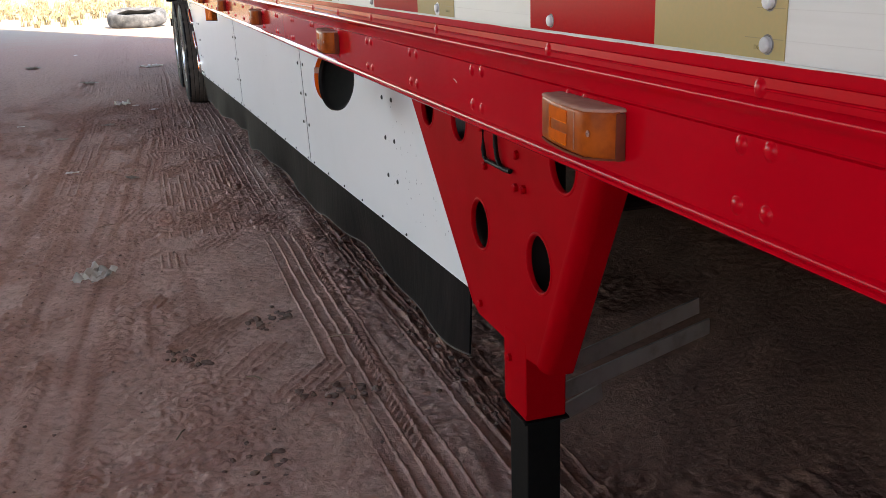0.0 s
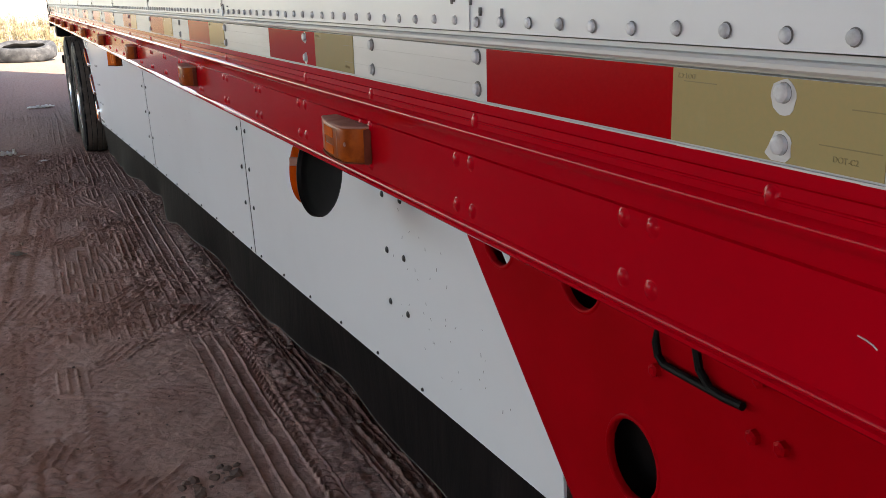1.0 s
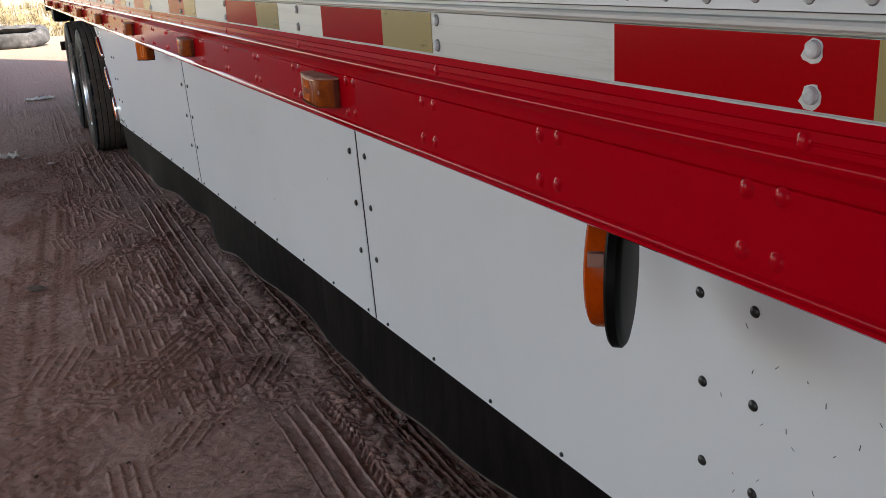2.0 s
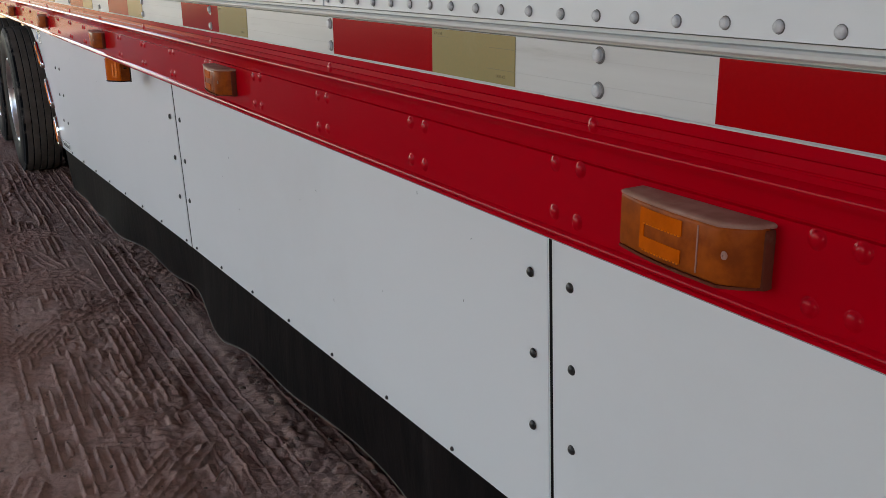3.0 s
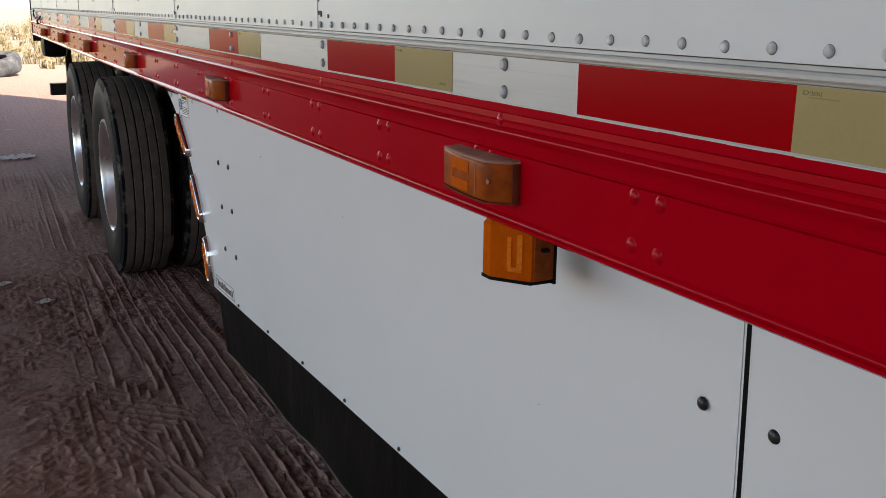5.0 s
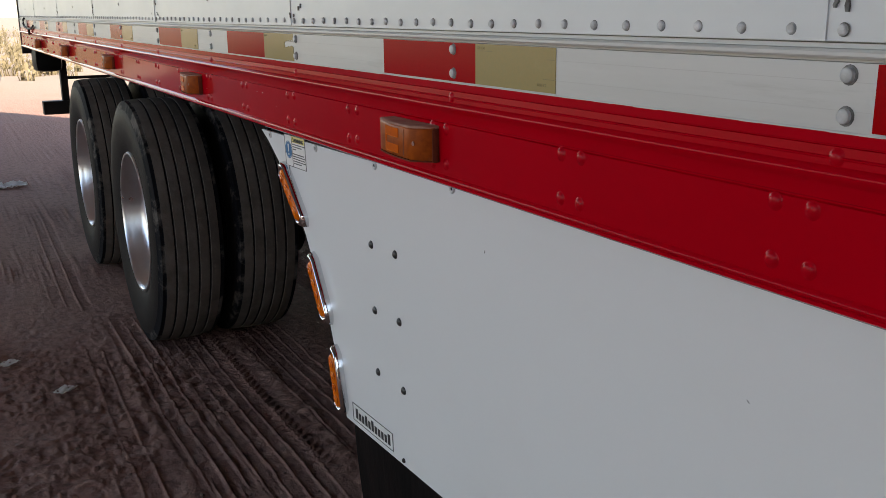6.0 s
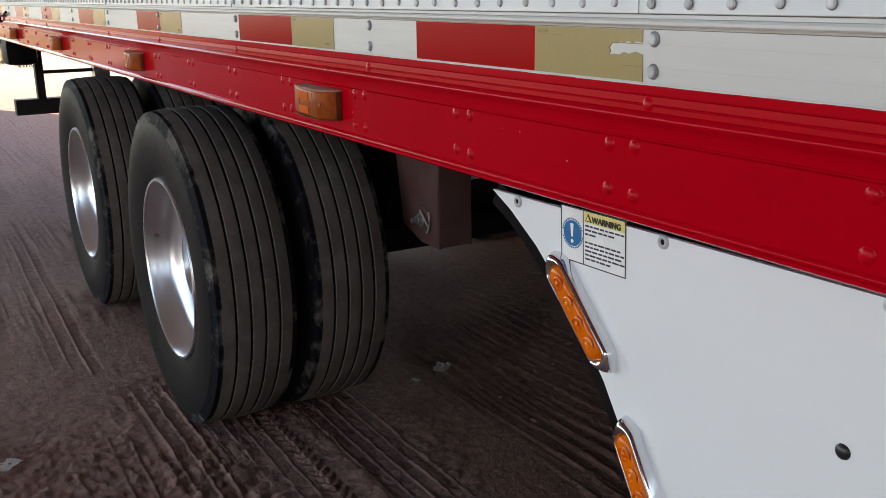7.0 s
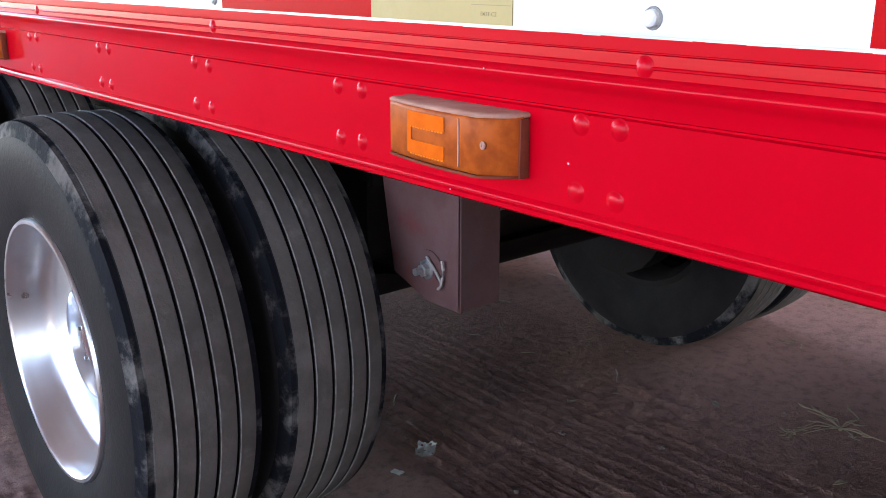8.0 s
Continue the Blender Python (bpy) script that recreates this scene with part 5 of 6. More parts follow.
part("far_rail", bm, RED, trailer, "red side rail of the far side", True, 20)
beam = bmesh.new()
for lo, hi in (((0.052, -0.03, 1.088), (WIDE - 0.052, 0.03, 1.094)), ((0.052, -0.003, 1.094), (WIDE - 0.052, 0.003, 1.174)), ((0.052, -0.03, 1.168), (WIDE - 0.052, 0.03, 1.1745))):
    box(beam, lo, hi)
BEAM = link_bm("crossmember", beam, CHASSIS)
for k in range(-12, 38):
    yc = POST0 + 0.04 + PITCH / 2 * k
    if FRONT + 0.1 < yc < REAR - 0.2:
        child("crossmember", BEAM, trailer, Matrix.Translation((0, yc, 0)))
bm = bmesh.new()
slab(bm, [(2.205, 0.508), (7.99, 0.508), (8.41, 1.072), (2.69, 1.072)], lambda u, v, d: (WIDE - skirt_x(u, v) - d, u, v), SK_T)
part("far_skirt", bm, SKIRT, trailer, "white side skirt of the far side")
bm = bmesh.new()
slab(bm, [(2.205, 0.30), (7.98, 0.30), (7.98, 0.515), (2.205, 0.515)], lambda u, v, d: (WIDE - skirt_x(u, v) - SK_T - 0.003 - d, u, v), 0.005)
part("far_flap", bm, FLAP, trailer, "black rubber flap of the far side")
for x in (0.735, WIDE - 0.735):
    bm = bmesh.new()
    box(bm, (x - 0.05, 8.50, 0.955), (x + 0.05, 13.4, 1.086), 0.006)
    box(bm, (x - 0.045, 9.95, 0.80), (x + 0.045, 12.4, 0.931), 0.006)
    part("slider_rail", bm, CHASSIS, trailer, "dark bogie slider rail")


# ---------------------------------------------------------------- wheels
TYRE_R, RIM_R, TYRE_W = 0.501, 0.283, 0.266


def tyre_profile():
    """Half-section of a ribbed highway tyre: (radius, across)."""
    w = TYRE_W / 2
    out = [(RIM_R - 0.004, -w * 0.80), (RIM_R + 0.012, -w * 0.86), (RIM_R + 0.045, -w * 0.93), (RIM_R + 0.095, -w * 1.00), (RIM_R + 0.135, -w * 0.985), (TYRE_R - 0.040, -w * 0.945), (TYRE_R - 0.036, -w * 0.925), (TYRE_R - 0.022, -w * 0.905), (TYRE_R - 0.009, -w * 0.865)]
    tread = w * 0.80
    ribs = 5
    step = 2 * tread / ribs
    g = 0.0052
    for r in range(ribs):
        a, b = -tread + r * step, -tread + (r + 1) * step
        crown = lambda u: TYRE_R - 0.006 * (u / tread) ** 2
        out += [(crown(a) - 0.0020, a + g * 0.6), (crown(a), a + g), (crown(b), b - g), (crown(b) - 0.0020, b - g * 0.6)]
        if r < ribs - 1:
            out += [(crown(b) - 0.014, b - g * 0.5), (crown(b) - 0.014, b + g * 0.5)]
    return out + [(r, -u) for r, u in out[:9]][::-1]


def make_tyre():
    bm = bmesh.new()
    lathe(bm, tyre_profile(), Matrix(), 96)
    me = link_bm("tyre", bm, RUBBER, True, 28)
    me.materials.append(SIDEWALL)
    me.materials.append(SHOULDER)
    me.materials.append(RIB_EDGE)
    for p in me.polygons:
        c = p.center
        if math.hypot(c.x, c.y) < TYRE_R - 0.045 and abs(c.z) > TYRE_W * 0.40:
            p.material_index = 1
        elif (abs(c.z) > TYRE_W * 0.40 and math.hypot(c.x, c.y) > TYRE_R - 0.045) or (abs(c.z) > TYRE_W / 2 * 0.74 and math.hypot(c.x, c.y) < TYRE_R - 0.004):
            p.material_index = 2
        elif abs(c.z) < TYRE_W / 2 * 0.78 and math.hypot(c.x, c.y) < TYRE_R - 0.0085:
            p.material_index = 1
        elif abs(c.z) < TYRE_W / 2 * 0.78 and 0.5 < abs(p.normal.z) < 0.9:
            p.material_index = 3
    return me


TYRE = make_tyre()


def make_rim(outer, material):
    """Dished alloy rim; local z looks outwards, the disc lies deep inside on the outer wheel."""
    w = TYRE_W / 2 * 0.82
    bm = bmesh.new()
    prof = [(RIM_R + 0.006, w - 0.012), (RIM_R + 0.007, w + 0.004), (RIM_R + 0.003, w + 0.010), (RIM_R - 0.004, w + 0.010), (RIM_R - 0.009, w + 0.004), (RIM_R - 0.011, w - 0.010), (RIM_R - 0.017, w - 0.020), (RIM_R - 0.028, w - 0.070)]
    if outer:
        prof = prof[:7] + [(RIM_R - 0.026, w - 0.052), (RIM_R - 0.031, w - 0.066), (RIM_R - 0.040, w - 0.077), (RIM_R - 0.054, w - 0.083), (RIM_R - 0.072, w - 0.084), (RIM_R - 0.092, w - 0.080), (0.140, w - 0.078), (0.132, w - 0.077), (0.127, w - 0.072), (0.121, w - 0.072), (0.118, w - 0.077), (0.116, w - 0.12), (RIM_R - 0.03, w - 0.17)]
    else:
        prof += [(RIM_R - 0.036, w - 0.120), (RIM_R - 0.050, -w + 0.055), (RIM_R - 0.02, -w), (RIM_R + 0.004, -w)]
    lathe(bm, prof, Matrix(), 64)
    return link_bm("rim", bm, material, True, 50)


RIM_OUT, RIM_IN = make_rim(True, ALLOY), make_rim(False, CHASSIS)
nut = bmesh.new()
lathe(nut, [(0.010, 0), (0.010, 0.002), (0.0085, 0.003), (0.0085, 0.012), (0.006, 0.014), (0.005, 0.014), (0.005, 0.020), (0, 0.0205)], Matrix(), 6)
NUT = link_bm("wheel_nut", nut, STEEL, False)
hub = bmesh.new()
lathe(hub, [(0.113, -0.02), (0.113, 0.046), (0.106, 0.052), (0.094, 0.056), (0.040, 0.058), (0, 0.058)], Matrix(), 36)
HUB = link_bm("hub", hub, HANGER, True, 40)
capm = bmesh.new()
lathe(capm, [(0.048, -0.004), (0.050, 0.016), (0.044, 0.022), (0.020, 0.026), (0, 0.026)], Matrix(), 30)
HUBCAP = link_bm("hubcap", capm, HANGER, True, 40)


def wheel(x, y, outer, turn, far=False):
    flip = pose(0, 0, 0, 0, 180, 0) if far else Matrix()
    z = TYRE_R - 0.014
    w = group_at("wheel", Matrix.Translation((x, y, z)) @ flip @ FACE_OUT @ pose(0, 0, 0, 0, 0, turn), trailer, "black ribbed truck tyre on a polished alloy rim")
    base = PLACE[w.name]
    child("tyre", TYRE, w, base, "worn black ribbed tyre")
    child("rim", RIM_OUT if outer else RIM_IN, w, base, "deep polished alloy rim" if outer else "dark inner rim")
    if outer:
        d = TYRE_W / 2 * 0.82 - 0.075
        child("hub", HUB, w, base @ Matrix.Translation((0, 0, d - 0.080)), "grey hub with a brown face")
        child("hubcap", HUBCAP, w, base @ Matrix.Translation((0, 0, d - 0.024)), "brown hub cap")
        for i in range(6):
            t = 2 * math.pi * i / 6
            child("wheel_nut", NUT, w, base @ Matrix.Translation((0.066 * math.cos(t), 0.066 * math.sin(t), d - 0.022)))


AXLES = (10.235, 11.63)
WX_OUT, WX_IN = 0.155, 0.452
for n, ya in enumerate(AXLES):
    wheel(WX_OUT, ya, True, 20 + 31 * n)
    wheel(WX_IN, ya, False, 47)
    wheel(WIDE - WX_IN, ya, False, 10, True)
    wheel(WIDE - WX_OUT, ya, True, 33, True)
    bm = bmesh.new()
    rod(bm, (0.30, ya, TYRE_R - 0.014), (WIDE - 0.30, ya, TYRE_R - 0.014), 0.064, 20)
    part("axle", bm, CHASSIS, trailer, "dark axle tube", True, 40)
    for x in (0.66, WIDE - 0.66):
        bm = bmesh.new()
        lathe(bm, [(0, -0.05), (0.205, -0.05), (0.205, 0.05), (0, 0.05)], Matrix.Translation((x, ya, TYRE_R - 0.014)) @ FACE_OUT, 28)
        part("brake_drum", bm, CHASSIS, trailer, "dark brake drum", True, 40)
    for x in (0.735, WIDE - 0.735):
        bm = bmesh.new()
        for q in range(4):
            pts = []
            L = 0.52 - 0.09 * q
            for i in range(11):
                u = -1 + 2 * i / 10
                pts.append((x, ya + u * L, 0.60 - 0.018 * q + 0.055 * u * u + 0.0))
            for a, b in zip(pts, pts[1:]):
                d = Vector(b) - Vector(a)
                m = Matrix.Translation((Vector(a) + Vector(b)) / 2) @ d.to_track_quat("Y", "Z").to_matrix().to_4x4()
                box(bm, (-0.038, -d.length / 2 - 0.002, -0.0075), (0.038, d.length / 2 + 0.002, 0.0075), m=m)
        part("leaf_spring", bm, CHASSIS, trailer, "dark leaf spring pack")
        # added dark box: keeps the gap beside the hanger as dark as shade
        bm = bmesh.new()
        box(bm, (x - 0.05, ya - 0.27, 0.60), (x + 0.05, ya + 0.20, 0.815), 0.01)
        part("spring_seat", bm, CHASSIS, trailer, "dark box added to close the bright gap over the axle")


def hanger(x0, x1, y0, label):
    """A boxed spring hanger that narrows towards its foot."""
    bm = bmesh.new()
    for x in (x0, x1 - 0.008):
        slab(bm, [(y0, 1.05), (y0, 0.585), (y0 + 0.11, 0.585), (y0 + 0.225, 0.625), (y0 + 0.30, 1.05)], lambda u, v, d: (x + d, u, v), 0.008)
    box(bm, (x0, y0 - 0.001, 0.588), (x1, y0 + 0.009, 1.05), 0.003)
    h = part("spring_hanger", bm, HANGER, trailer, label)
    bm = bmesh.new()
    lathe(bm, [(0.024, 0), (0.024, 0.005), (0.015, 0.006), (0.015, 0.018), (0.009, 0.019), (0.009, 0.036), (0, 0.037)], Matrix.Translation((x0, y0 + 0.105, 0.657)) @ FACE_OUT, 6)
    part("hanger_bolt", bm, STEEL, h, "grey hex bolt")
    bm = bmesh.new()
    lathe(bm, [(0.046, 0), (0.046, 0.004), (0, 0.004)], Matrix.Translation((x0, y0 + 0.098, 0.655)) @ FACE_OUT, 26)
    part("boss", bm, HANGER, h)
    bm = bmesh.new()
    tube_path(bm, [(x0 - 0.010, y0 + u, v) for u, v in ((0.098, 0.688), (0.070, 0.664), (0.054, 0.648), (0.050, 0.634), (0.060, 0.625))], 0.0035, 6)
    tube_path(bm, [(x0 - 0.010, y0 + u, v) for u, v in ((0.048, 0.690), (0.043, 0.672), (0.046, 0.650), (0.050, 0.634))], 0.0035, 6)
    part("cotter_wire", bm, BRACE, h)
    bm = bmesh.new()
    lathe(bm, [(0.007, 0), (0.007, 0.003), (0, 0.003)], Matrix.Translation((x0 - 0.001, y0 + 0.070, 0.648)) @ FACE_OUT, 12)
    part("bolt_hole", bm, BLACK, h)
    return h


hanger(0.690, 0.800, 9.648, "red-brown boxed spring hanger with a bolt")
hanger(WIDE - 0.845, WIDE - 0.690, 9.648, "red-brown boxed spring hanger of the far side")
hanger(0.690, 0.845, 10.93, "red-brown middle spring hanger")
hanger(0.690, 0.845, 12.22, "red-brown rear spring hanger")
bm = bmesh.new()
box(bm, (0.796, 9.700, 0.770), (0.872, 9.708, 0.815), 0.001)
part("clip_plate", bm, BOLT_GREY, trailer, "small grey steel plate beside the hanger")
bm = bmesh.new()
slab(bm, [(10.000, 0.676), (10.062, 0.676), (10.040, 0.690), (10.036, 0.722), (10.006, 0.722)], lambda u, v, d: (0.700 + d, u, v), 0.004)
part("line_bracket", bm, BRACE, trailer, "small pale plate behind the spring hanger")
for z in (0.733, 0.746):
    bm = bmesh.new()
    tube_path(bm, [(0.704, 10.004, z), (0.702, 10.022, z - 0.001), (0.704, 10.040, z - 0.004)], 0.0028, 6)
    part("air_line", bm, BRACE, trailer, "thin pale tube behind the spring hanger")
# added dark plates that block the lit far side, in place of deep shade
bm = bmesh.new()
box(bm, (0.82, 9.97, 0.60), (WIDE - 0.82, 9.985, 1.085), 0.002)
box(bm, (0.82, 9.80, 0.72), (WIDE - 0.82, 9.815, 1.085), 0.002)
box(bm, (0.82, 9.93, 0.595), (WIDE - 0.82, 9.986, 0.605), 0.002)
part("bogie_crossplate", bm, CHASSIS, trailer, "dark plates added to close the bright view between the spring hangers")

# mud flap, rear guard and the rear end
bm = bmesh.new()
box(bm, (0.14, 12.42, 0.22), (0.665, 12.428, 0.80), 0.002)
part("mud_flap", bm, FLAP, trailer, "black rubber mud flap")
bm = bmesh.new()
box(bm, (0.14, 12.40, 0.79), (0.70, 12.44, 0.82), 0.003)
part("flap_hanger", bm, CHASSIS, trailer)
bm = bmesh.new()
box(bm, (0.085, 14.06, 0.575), (WIDE - 0.085, 14.16, 0.675), 0.004)
guard = part("rear_guard", bm, CHASSIS, trailer, "dark rear underride guard bar")
for x in (0.228, WIDE - 0.278):
    bm = bmesh.new()
    box(bm, (x, 14.07, 0.67), (x + 0.05, 14.15, 1.09), 0.003)
    part("guard_post", bm, CHASSIS, guard)
for x in (0.59, WIDE - 0.69):
    bm = bmesh.new()
    box(bm, (x, 14.03, 0.675), (x + 0.10, 14.14, 1.09), 0.003)
    part("guard_post", bm, STEEL, guard, "grey inner guard post")
bm = bmesh.new()
rod(bm, (0.24, 14.10, 0.845), (WIDE - 0.24, 14.10, 0.845), 0.012, 10)
part("guard_tube", bm, CHASSIS, guard)
bm = bmesh.new()
box(bm, (0.045, 13.88, 0.905), (0.235, 14.17, 1.085), 0.055)
part("rear_box", bm, BLACK, trailer, "black box below the rear of the rail", True, 40)
bm = bmesh.new()
box(bm, (-0.006, REAR - 0.03, 1.03), (0.08, REAR + 0.02, 4.06), 0.004)
part("rear_post", bm, CHASSIS, trailer, "dark rear corner post")
bm = bmesh.new()
box(bm, (WIDE - 0.08, REAR - 0.03, 1.03), (WIDE + 0.006, REAR + 0.02, 4.06), 0.004)
part("rear_post", bm, CHASSIS, trailer, "dark rear corner post")
bm = bmesh.new()
tube_path(bm, [(-0.014, y, z) for y, z in ((13.66, 1.292), (13.74, 1.280), (13.76, 1.258), (13.70, 1.238), (13.54, 1.226), (13.36, 1.222), (13.18, 1.230), (13.06, 1.246))], 0.007, 8)
tube_path(bm, [(-0.014, y, z) for y, z in ((13.38, 1.222), (13.38, 1.205), (13.38, 1.185))], 0.007, 8)
part("door_hook", bm, BLACK, trailer, "dark door hold-back hook")

# ---------------------------------------------------------------- yard: old tyre, dry grass, litter
bm = bmesh.new()
T_OUT, T_IN, T_H = 0.72, 0.47, 0.33
prof = [(T_IN, 0.05), (T_IN + 0.05, 0.01), (T_OUT - 0.08, 0.0), (T_OUT - 0.02, 0.035), (T_OUT, 0.09), (T_OUT + 0.006, T_H / 2), (T_OUT, T_H - 0.09), (T_OUT - 0.02, T_H - 0.035), (T_OUT - 0.08, T_H), (T_IN + 0.05, T_H - 0.01), (T_IN, T_H - 0.05), (T_IN + 0.03, T_H - 0.07), (T_OUT - 0.05, T_H / 2), (T_IN + 0.03, 0.07)]
lathe(bm, prof, pose(-0.28, 25.6, 0.06, 7, -1.5, 0), 64, close=True)
for v in bm.verts:
    a = math.atan2(v.co.y - 25.6, v.co.x + 0.28)
    v.co.z += 0.012 * math.sin(3 * a + 1) + 0.007 * math.sin(7 * a)
old = tagged(new("old_tyre", link_bm("old_tyre", bm, OLD_TYRE, True, 40)), "large sun-bleached old tyre lying on the dirt", "tyre")


def grass(name, spots, seed, label):
    """Tufts of thin dry blades round each spot, in one mesh."""
    r = random.Random(seed)
    verts, faces = [], []
    for x, y, size, blades in spots:
        for _ in range(blades):
            a, d = r.uniform(0, 6.283), r.uniform(0, size * 0.45)
            px, py = x + d * math.cos(a), y + d * math.sin(a)
            h = size * r.uniform(0.35, 1.0)
            lean = r.uniform(0.05, 0.7) * h
            la = r.uniform(0, 6.283)
            w = r.uniform(0.006, 0.016)
            ox, oy = math.cos(la + 1.57) * w, math.sin(la + 1.57) * w
            i = len(verts)
            verts += [(px - ox, py - oy, -0.02), (px + ox, py + oy, -0.02), (px + lean * 0.4 * math.cos(la) + ox * 0.8, py + lean * 0.4 * math.sin(la) + oy * 0.8, h * 0.6), (px + lean * 0.4 * math.cos(la) - ox * 0.8, py + lean * 0.4 * math.sin(la) - oy * 0.8, h * 0.6), (px + lean * math.cos(la), py + lean * math.sin(la), h)]
            faces += [(i, i + 1, i + 2, i + 3), (i + 3, i + 2, i + 4)]
            if r.random() < 0.35:
                j = len(verts)
                s = r.uniform(0.02, 0.05)
                tx, ty = px + lean * math.cos(la), py + lean * math.sin(la)
                verts += [(tx - s, ty, h - s), (tx, ty + s * 0.5, h + s), (tx + s, ty, h), (tx, ty - s * 0.5, h - s)]
                faces += [(j, j + 1, j + 2), (j, j + 2, j + 3)]
    me = bpy.data.meshes.new(name)
    me.from_pydata(verts, [], faces)
    me.materials.append(STRAW)
    return tagged(new(name, me), label, "grass", kind="stuff")


r = random.Random(21)
spots = []
for _ in range(520):
    y = r.uniform(26.6, 46.0)
    x = r.uniform(-13.0, 9.0) + (y - 27) * -0.1
    if abs(x + 0.28) < 1.0 and y < 27.2:
        continue
    spots.append((x, y, r.uniform(0.20, 0.62) * (0.7 + 0.02 * (y - 27)), 26))
grass("dry_grass", spots, 22, "dry yellow weeds and grass in full sun")
spots = [(r.uniform(-12, 12), r.uniform(46, 70), r.uniform(0.3, 0.8), 30) for _ in range(160)]
grass("dry_scrub", spots, 23, "tall dry scrub far behind the yard")


def rag(x, y, size, seed, material, label, kind_name="plastic_bag", flat=0.35, category="litter"):
    """A crumpled sheet lying on the dirt."""
    rr = random.Random(seed)
    bm = bmesh.new()
    n = 11
    off = [(rr.uniform(0, 6), rr.uniform(2, 5), rr.uniform(0, 6.28)) for _ in range(5)]
    g = []
    for i in range(n):
        row = []
        for j in range(n):
            u, v = i / (n - 1) - 0.5, j / (n - 1) - 0.5
            h = sum(math.sin(f * (u * math.cos(a) + v * math.sin(a)) * 4 + p) for p, f, a in off) / 5
            edge = 1 - 0.18 * rr.random() * (max(abs(u), abs(v)) * 2) ** 4
            row.append(bm.verts.new(((u + 0.08 * h) * size * edge, (v * 0.7 + 0.06 * h) * size * edge, 0.010 + abs(h) * size * flat * 0.65 + 0.03 * size * rr.random())))
        g.append(row)
    for i in range(n - 1):
        for j in range(n - 1):
            if rr.random() > 0.05:
                bm.faces.new((g[i][j], g[i + 1][j], g[i + 1][j + 1], g[i][j + 1]))
    bmesh.ops.solidify(bm, geom=bm.faces[:], thickness=0.0015)
    ob = tagged(new(kind_name, link_bm(kind_name, bm, material, True, 55)), label, category)
    ob.matrix_basis = pose(x, y, 0.0, 0, 0, rr.uniform(0, 360))
    return ob


rag(-0.735, 4.30, 0.21, 1, LITTER, "crumpled white plastic bag lying on the dirt")
rag(-0.63, 10.25, 0.24, 2, LITTER, "crumpled white plastic bag near the wheel tracks")
rag(-0.24, 14.3, 0.34, 3, LITTER, "flattened white plastic sheet on the dirt", flat=0.16)
rag(-0.34, 9.73, 0.085, 4, LITTER, "small scrap of white paper", "paper_scrap", 0.1)
rag(-0.50, 10.12, 0.08, 5, LITTER, "small scrap of white paper", "paper_scrap", 0.1)
rag(-0.56, 6.45, 0.10, 6, CARD, "small torn scrap of card", "card_scrap", 0.12)
rag(-1.02, 12.6, 0.22, 7, CARD, "flat torn piece of card", "card_scrap", 0.10)
rag(-1.9, 15.2, 0.30, 8, TWIG, "dark flat board scrap on the dirt", "board_scrap", 0.08)
rag(-0.95, 6.8, 0.09, 9, LITTER, "small scrap of white paper", "paper_scrap", 0.1)
rag(0.93, 10.06, 0.08, 10, LITTER, "white scrap lying under the trailer", "paper_scrap", 0.3)
rag(0.80, 10.02, 0.035, 11, LITTER, "white scrap lying under the trailer", "paper_scrap", 0.2)
for i, (x, y) in enumerate(((-1.5, 9.2), (-1.1, 8.3), (-2.3, 12.0), (-0.2, 16.5), (-1.4, 17.2), (-0.75, 8.9))):
    rag(x, y, 0.07 + 0.02 * (i % 3), 30 + i, CARD if i % 2 else LITTER, "pale scrap of card on the dirt" if i % 2 else "pale scrap of paper on the dirt", "card_scrap" if i % 2 else "paper_scrap", 0.1)

# dry weeds and leaves on the ground beyond the wheels
wr = random.Random(31)


def dry_weed(x, y, size, stems, label):
    """A flattened dry weed: thin bent stems from one root, a few with a narrow leaf."""
    bm = bmesh.new()
    lathe(bm, [(0.006, 0.0), (0.005, 0.008), (0.0, 0.012)], Matrix.Translation((x, y, 0.0)), 6)
    weed = tagged(new("dry_weed", link_bm("dry_weed", bm, WEED)), label, "weed", "dry weeds on the dirt")
    for _ in range(stems):
        bm = bmesh.new()
        a, l = wr.uniform(0, 6.28), size * wr.uniform(0.4, 1.0)
        b = a + wr.uniform(-1.1, 1.1)
        mid = (x + 0.5 * l * math.cos(a), y + 0.5 * l * math.sin(a), 0.010 + 0.06 * l)
        end = (mid[0] + 0.5 * l * math.cos(b), mid[1] + 0.5 * l * math.sin(b), 0.008 + wr.uniform(0, 0.05) * l)
        tube_path(bm, [(x, y, 0.006), mid, end], 0.0013, 4)
        if wr.random() < 0.5:
            slab(bm, [(-0.016, 0), (0, 0.005), (0.018, 0), (0, -0.005)], lambda u, v, d: (end[0] + u * math.cos(b) - v * math.sin(b), end[1] + u * math.sin(b) + v * math.cos(b), end[2] + 0.2 * u + d), 0.0012)
        part("stem", bm, WEED, weed)
    return weed


dry_weed(1.93, 9.40, 0.15, 18, "flattened straw-coloured dry weed on the dirt")
dry_weed(1.80, 9.47, 0.05, 7, "small straw-coloured weed stalk on the dirt")
dry_weed(2.42, 9.82, 0.07, 9, "small clump of brown dry leaves on the dirt")
dry_weed(3.02, 9.96, 0.09, 9, "pale dry stalks lying on the dirt")
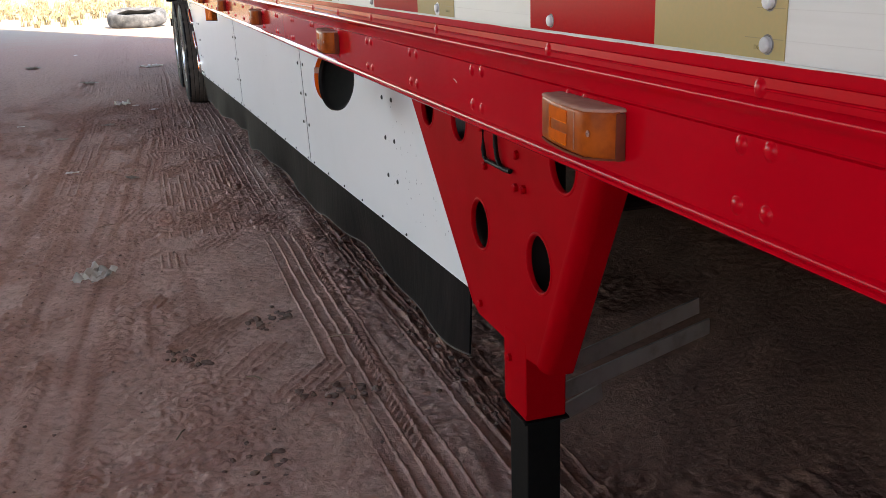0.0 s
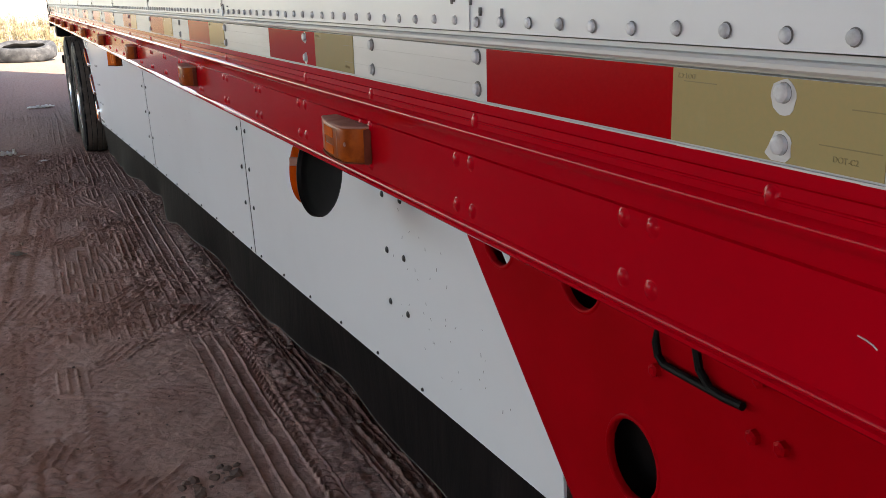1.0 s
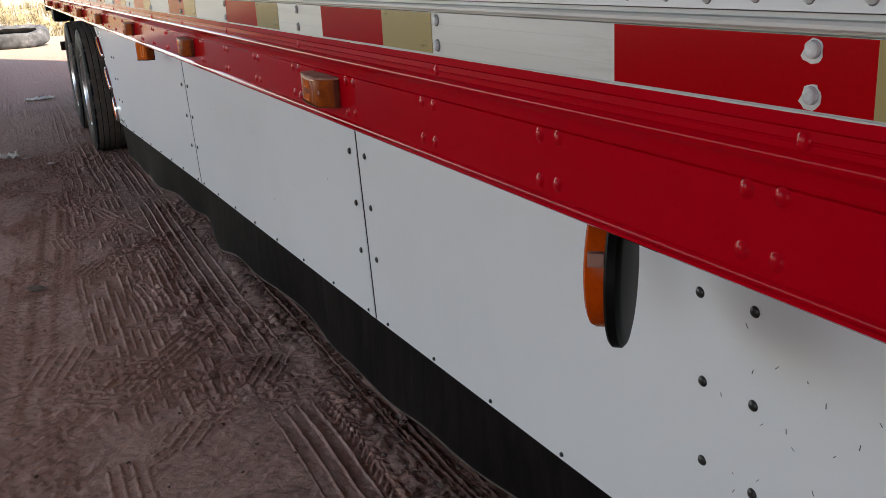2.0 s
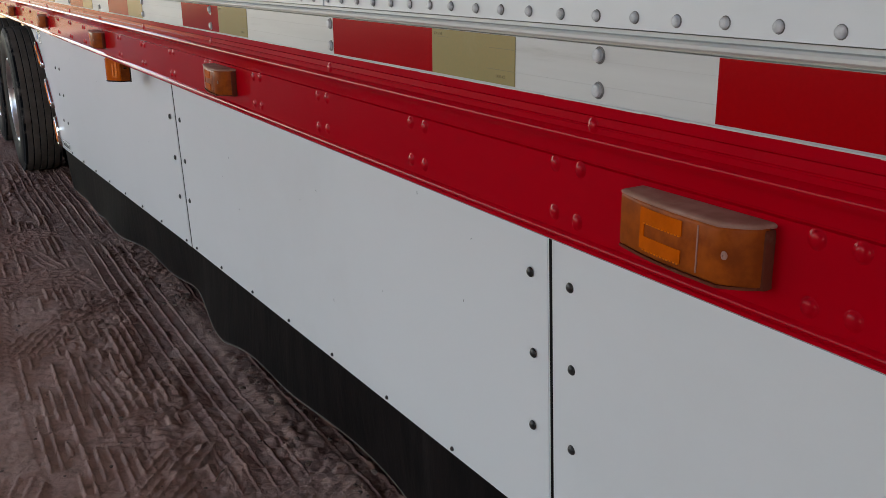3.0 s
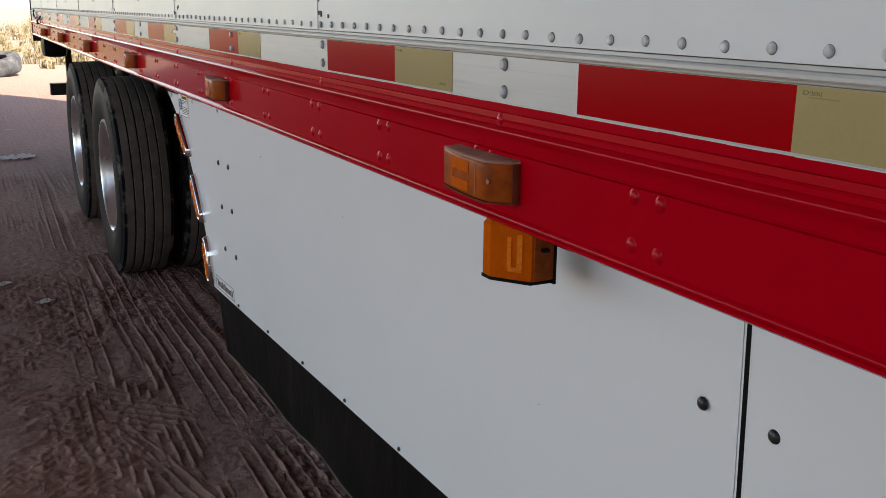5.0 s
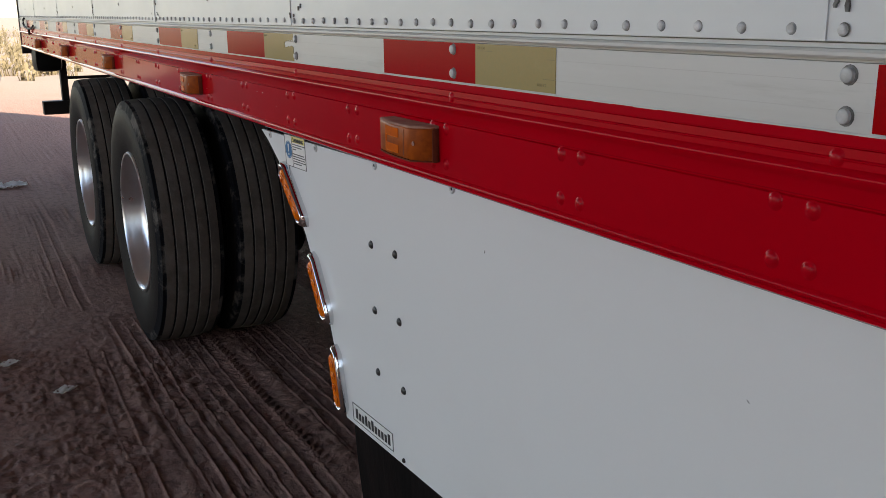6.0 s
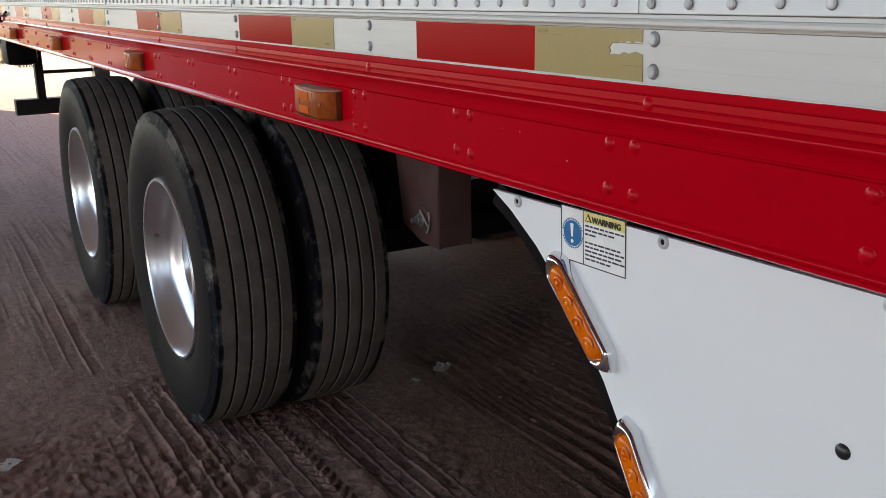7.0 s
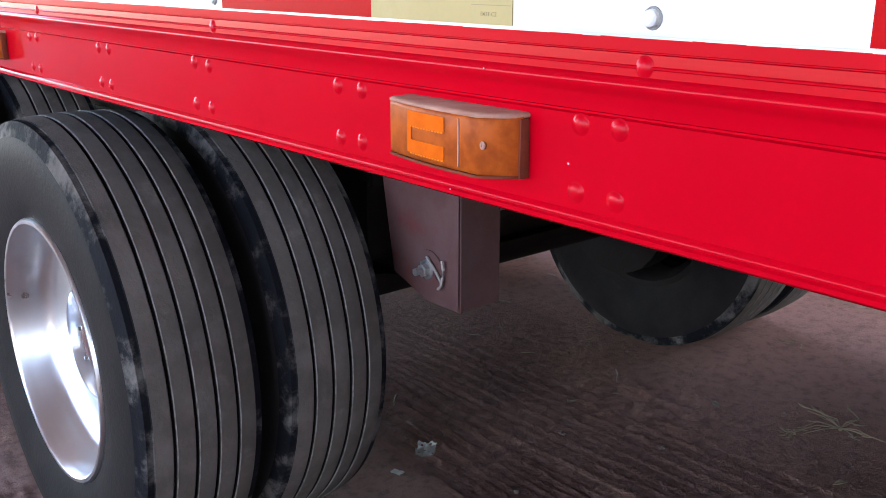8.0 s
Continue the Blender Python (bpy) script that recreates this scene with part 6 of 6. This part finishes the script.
for i in range(26):
    x, y = wr.uniform(1.4, 3.1), wr.uniform(9.2, 11.2)
    s, a = wr.uniform(0.008, 0.022), wr.uniform(0, 6.28)
    bm = bmesh.new()
    slab(bm, [(-1.2, 0), (-0.3, 0.45), (0.5, 0.35), (1.3, 0.05), (0.4, -0.4), (-0.5, -0.35)], lambda u, v, d: (x + s * (u * math.cos(a) - v * math.sin(a)), y + s * (u * math.sin(a) + v * math.cos(a)), 0.008 + s * 0.35 * abs(v) + d), 0.0012)
    tagged(new("dry_leaf", link_bm("dry_leaf", bm, WEED if i % 3 else TWIG)), "small curled dry leaf on the dirt", "leaf", "dry leaves on the dirt")

# twigs
tw = random.Random(9)
for i in range(26):
    x, y = (tw.uniform(-1.4, 0.15), tw.uniform(2.3, 9.5)) if i < 18 else (tw.uniform(0.9, 3.4), tw.uniform(9.8, 12.5))
    l, a = tw.uniform(0.03, 0.13), tw.uniform(0, 6.28)
    bm = bmesh.new()
    tube_path(bm, [(x - l / 2 * math.cos(a), y - l / 2 * math.sin(a), 0.012), (x + 0.006, y + 0.004, 0.018), (x + l / 2 * math.cos(a + 0.15), y + l / 2 * math.sin(a + 0.15), 0.014)], tw.uniform(0.0015, 0.0035), 5)
    tagged(new("twig", link_bm("twig", bm, TWIG)), "thin dry twig lying on the dirt", "twig", "twigs on the dirt")

# loose clods and pebbles
cr = random.Random(14)
bm = bmesh.new()


def pebble(x, y, s, z=0.0):
    g = bmesh.ops.create_icosphere(bm, subdivisions=1, radius=s)
    for v in g["verts"]:
        v.co *= cr.uniform(0.5, 1.25)
        v.co.z *= 0.6
        v.co += Vector((x, y, z + s * 0.12))


clods = []
for cx, cy, n, spread_r, smax in ((-0.09, 3.45, 26, 0.12, 0.026), (-0.40, 3.15, 20, 0.10, 0.022), (0.05, 2.72, 18, 0.10, 0.02), (0.42, 4.45, 12, 0.05, 0.028), (-0.25, 2.35, 20, 0.14, 0.018)):
    for _ in range(n):
        clods.append((cx + cr.gauss(0, spread_r * 0.5), cy + cr.gauss(0, spread_r * 0.5), cr.uniform(0.004, smax) ** 1.0, 0.004))
for _ in range(420):
    clods.append((cr.uniform(-1.6, 0.25), cr.uniform(1.9, 10.5), cr.uniform(0.0025, 0.008), 0.004))
for _ in range(170):
    yy = cr.uniform(2.2, 8.0)
    clods.append((0.42 - 0.035 * (yy - 4) + cr.gauss(0, 0.06), yy, cr.uniform(0.004, 0.014), 0.008))
for _ in range(120):
    clods.append((cr.uniform(0.9, 4.5), cr.uniform(9.2, 13.0), cr.uniform(0.004, 0.014), 0.0))
for x, y, s, z in clods:
    pebble(x, y, s, z)
tagged(new("dirt_clods", link_bm("dirt_clods", bm, STONE, False)), "loose dirt clods and pebbles scattered on the ground", "clods", kind="stuff")
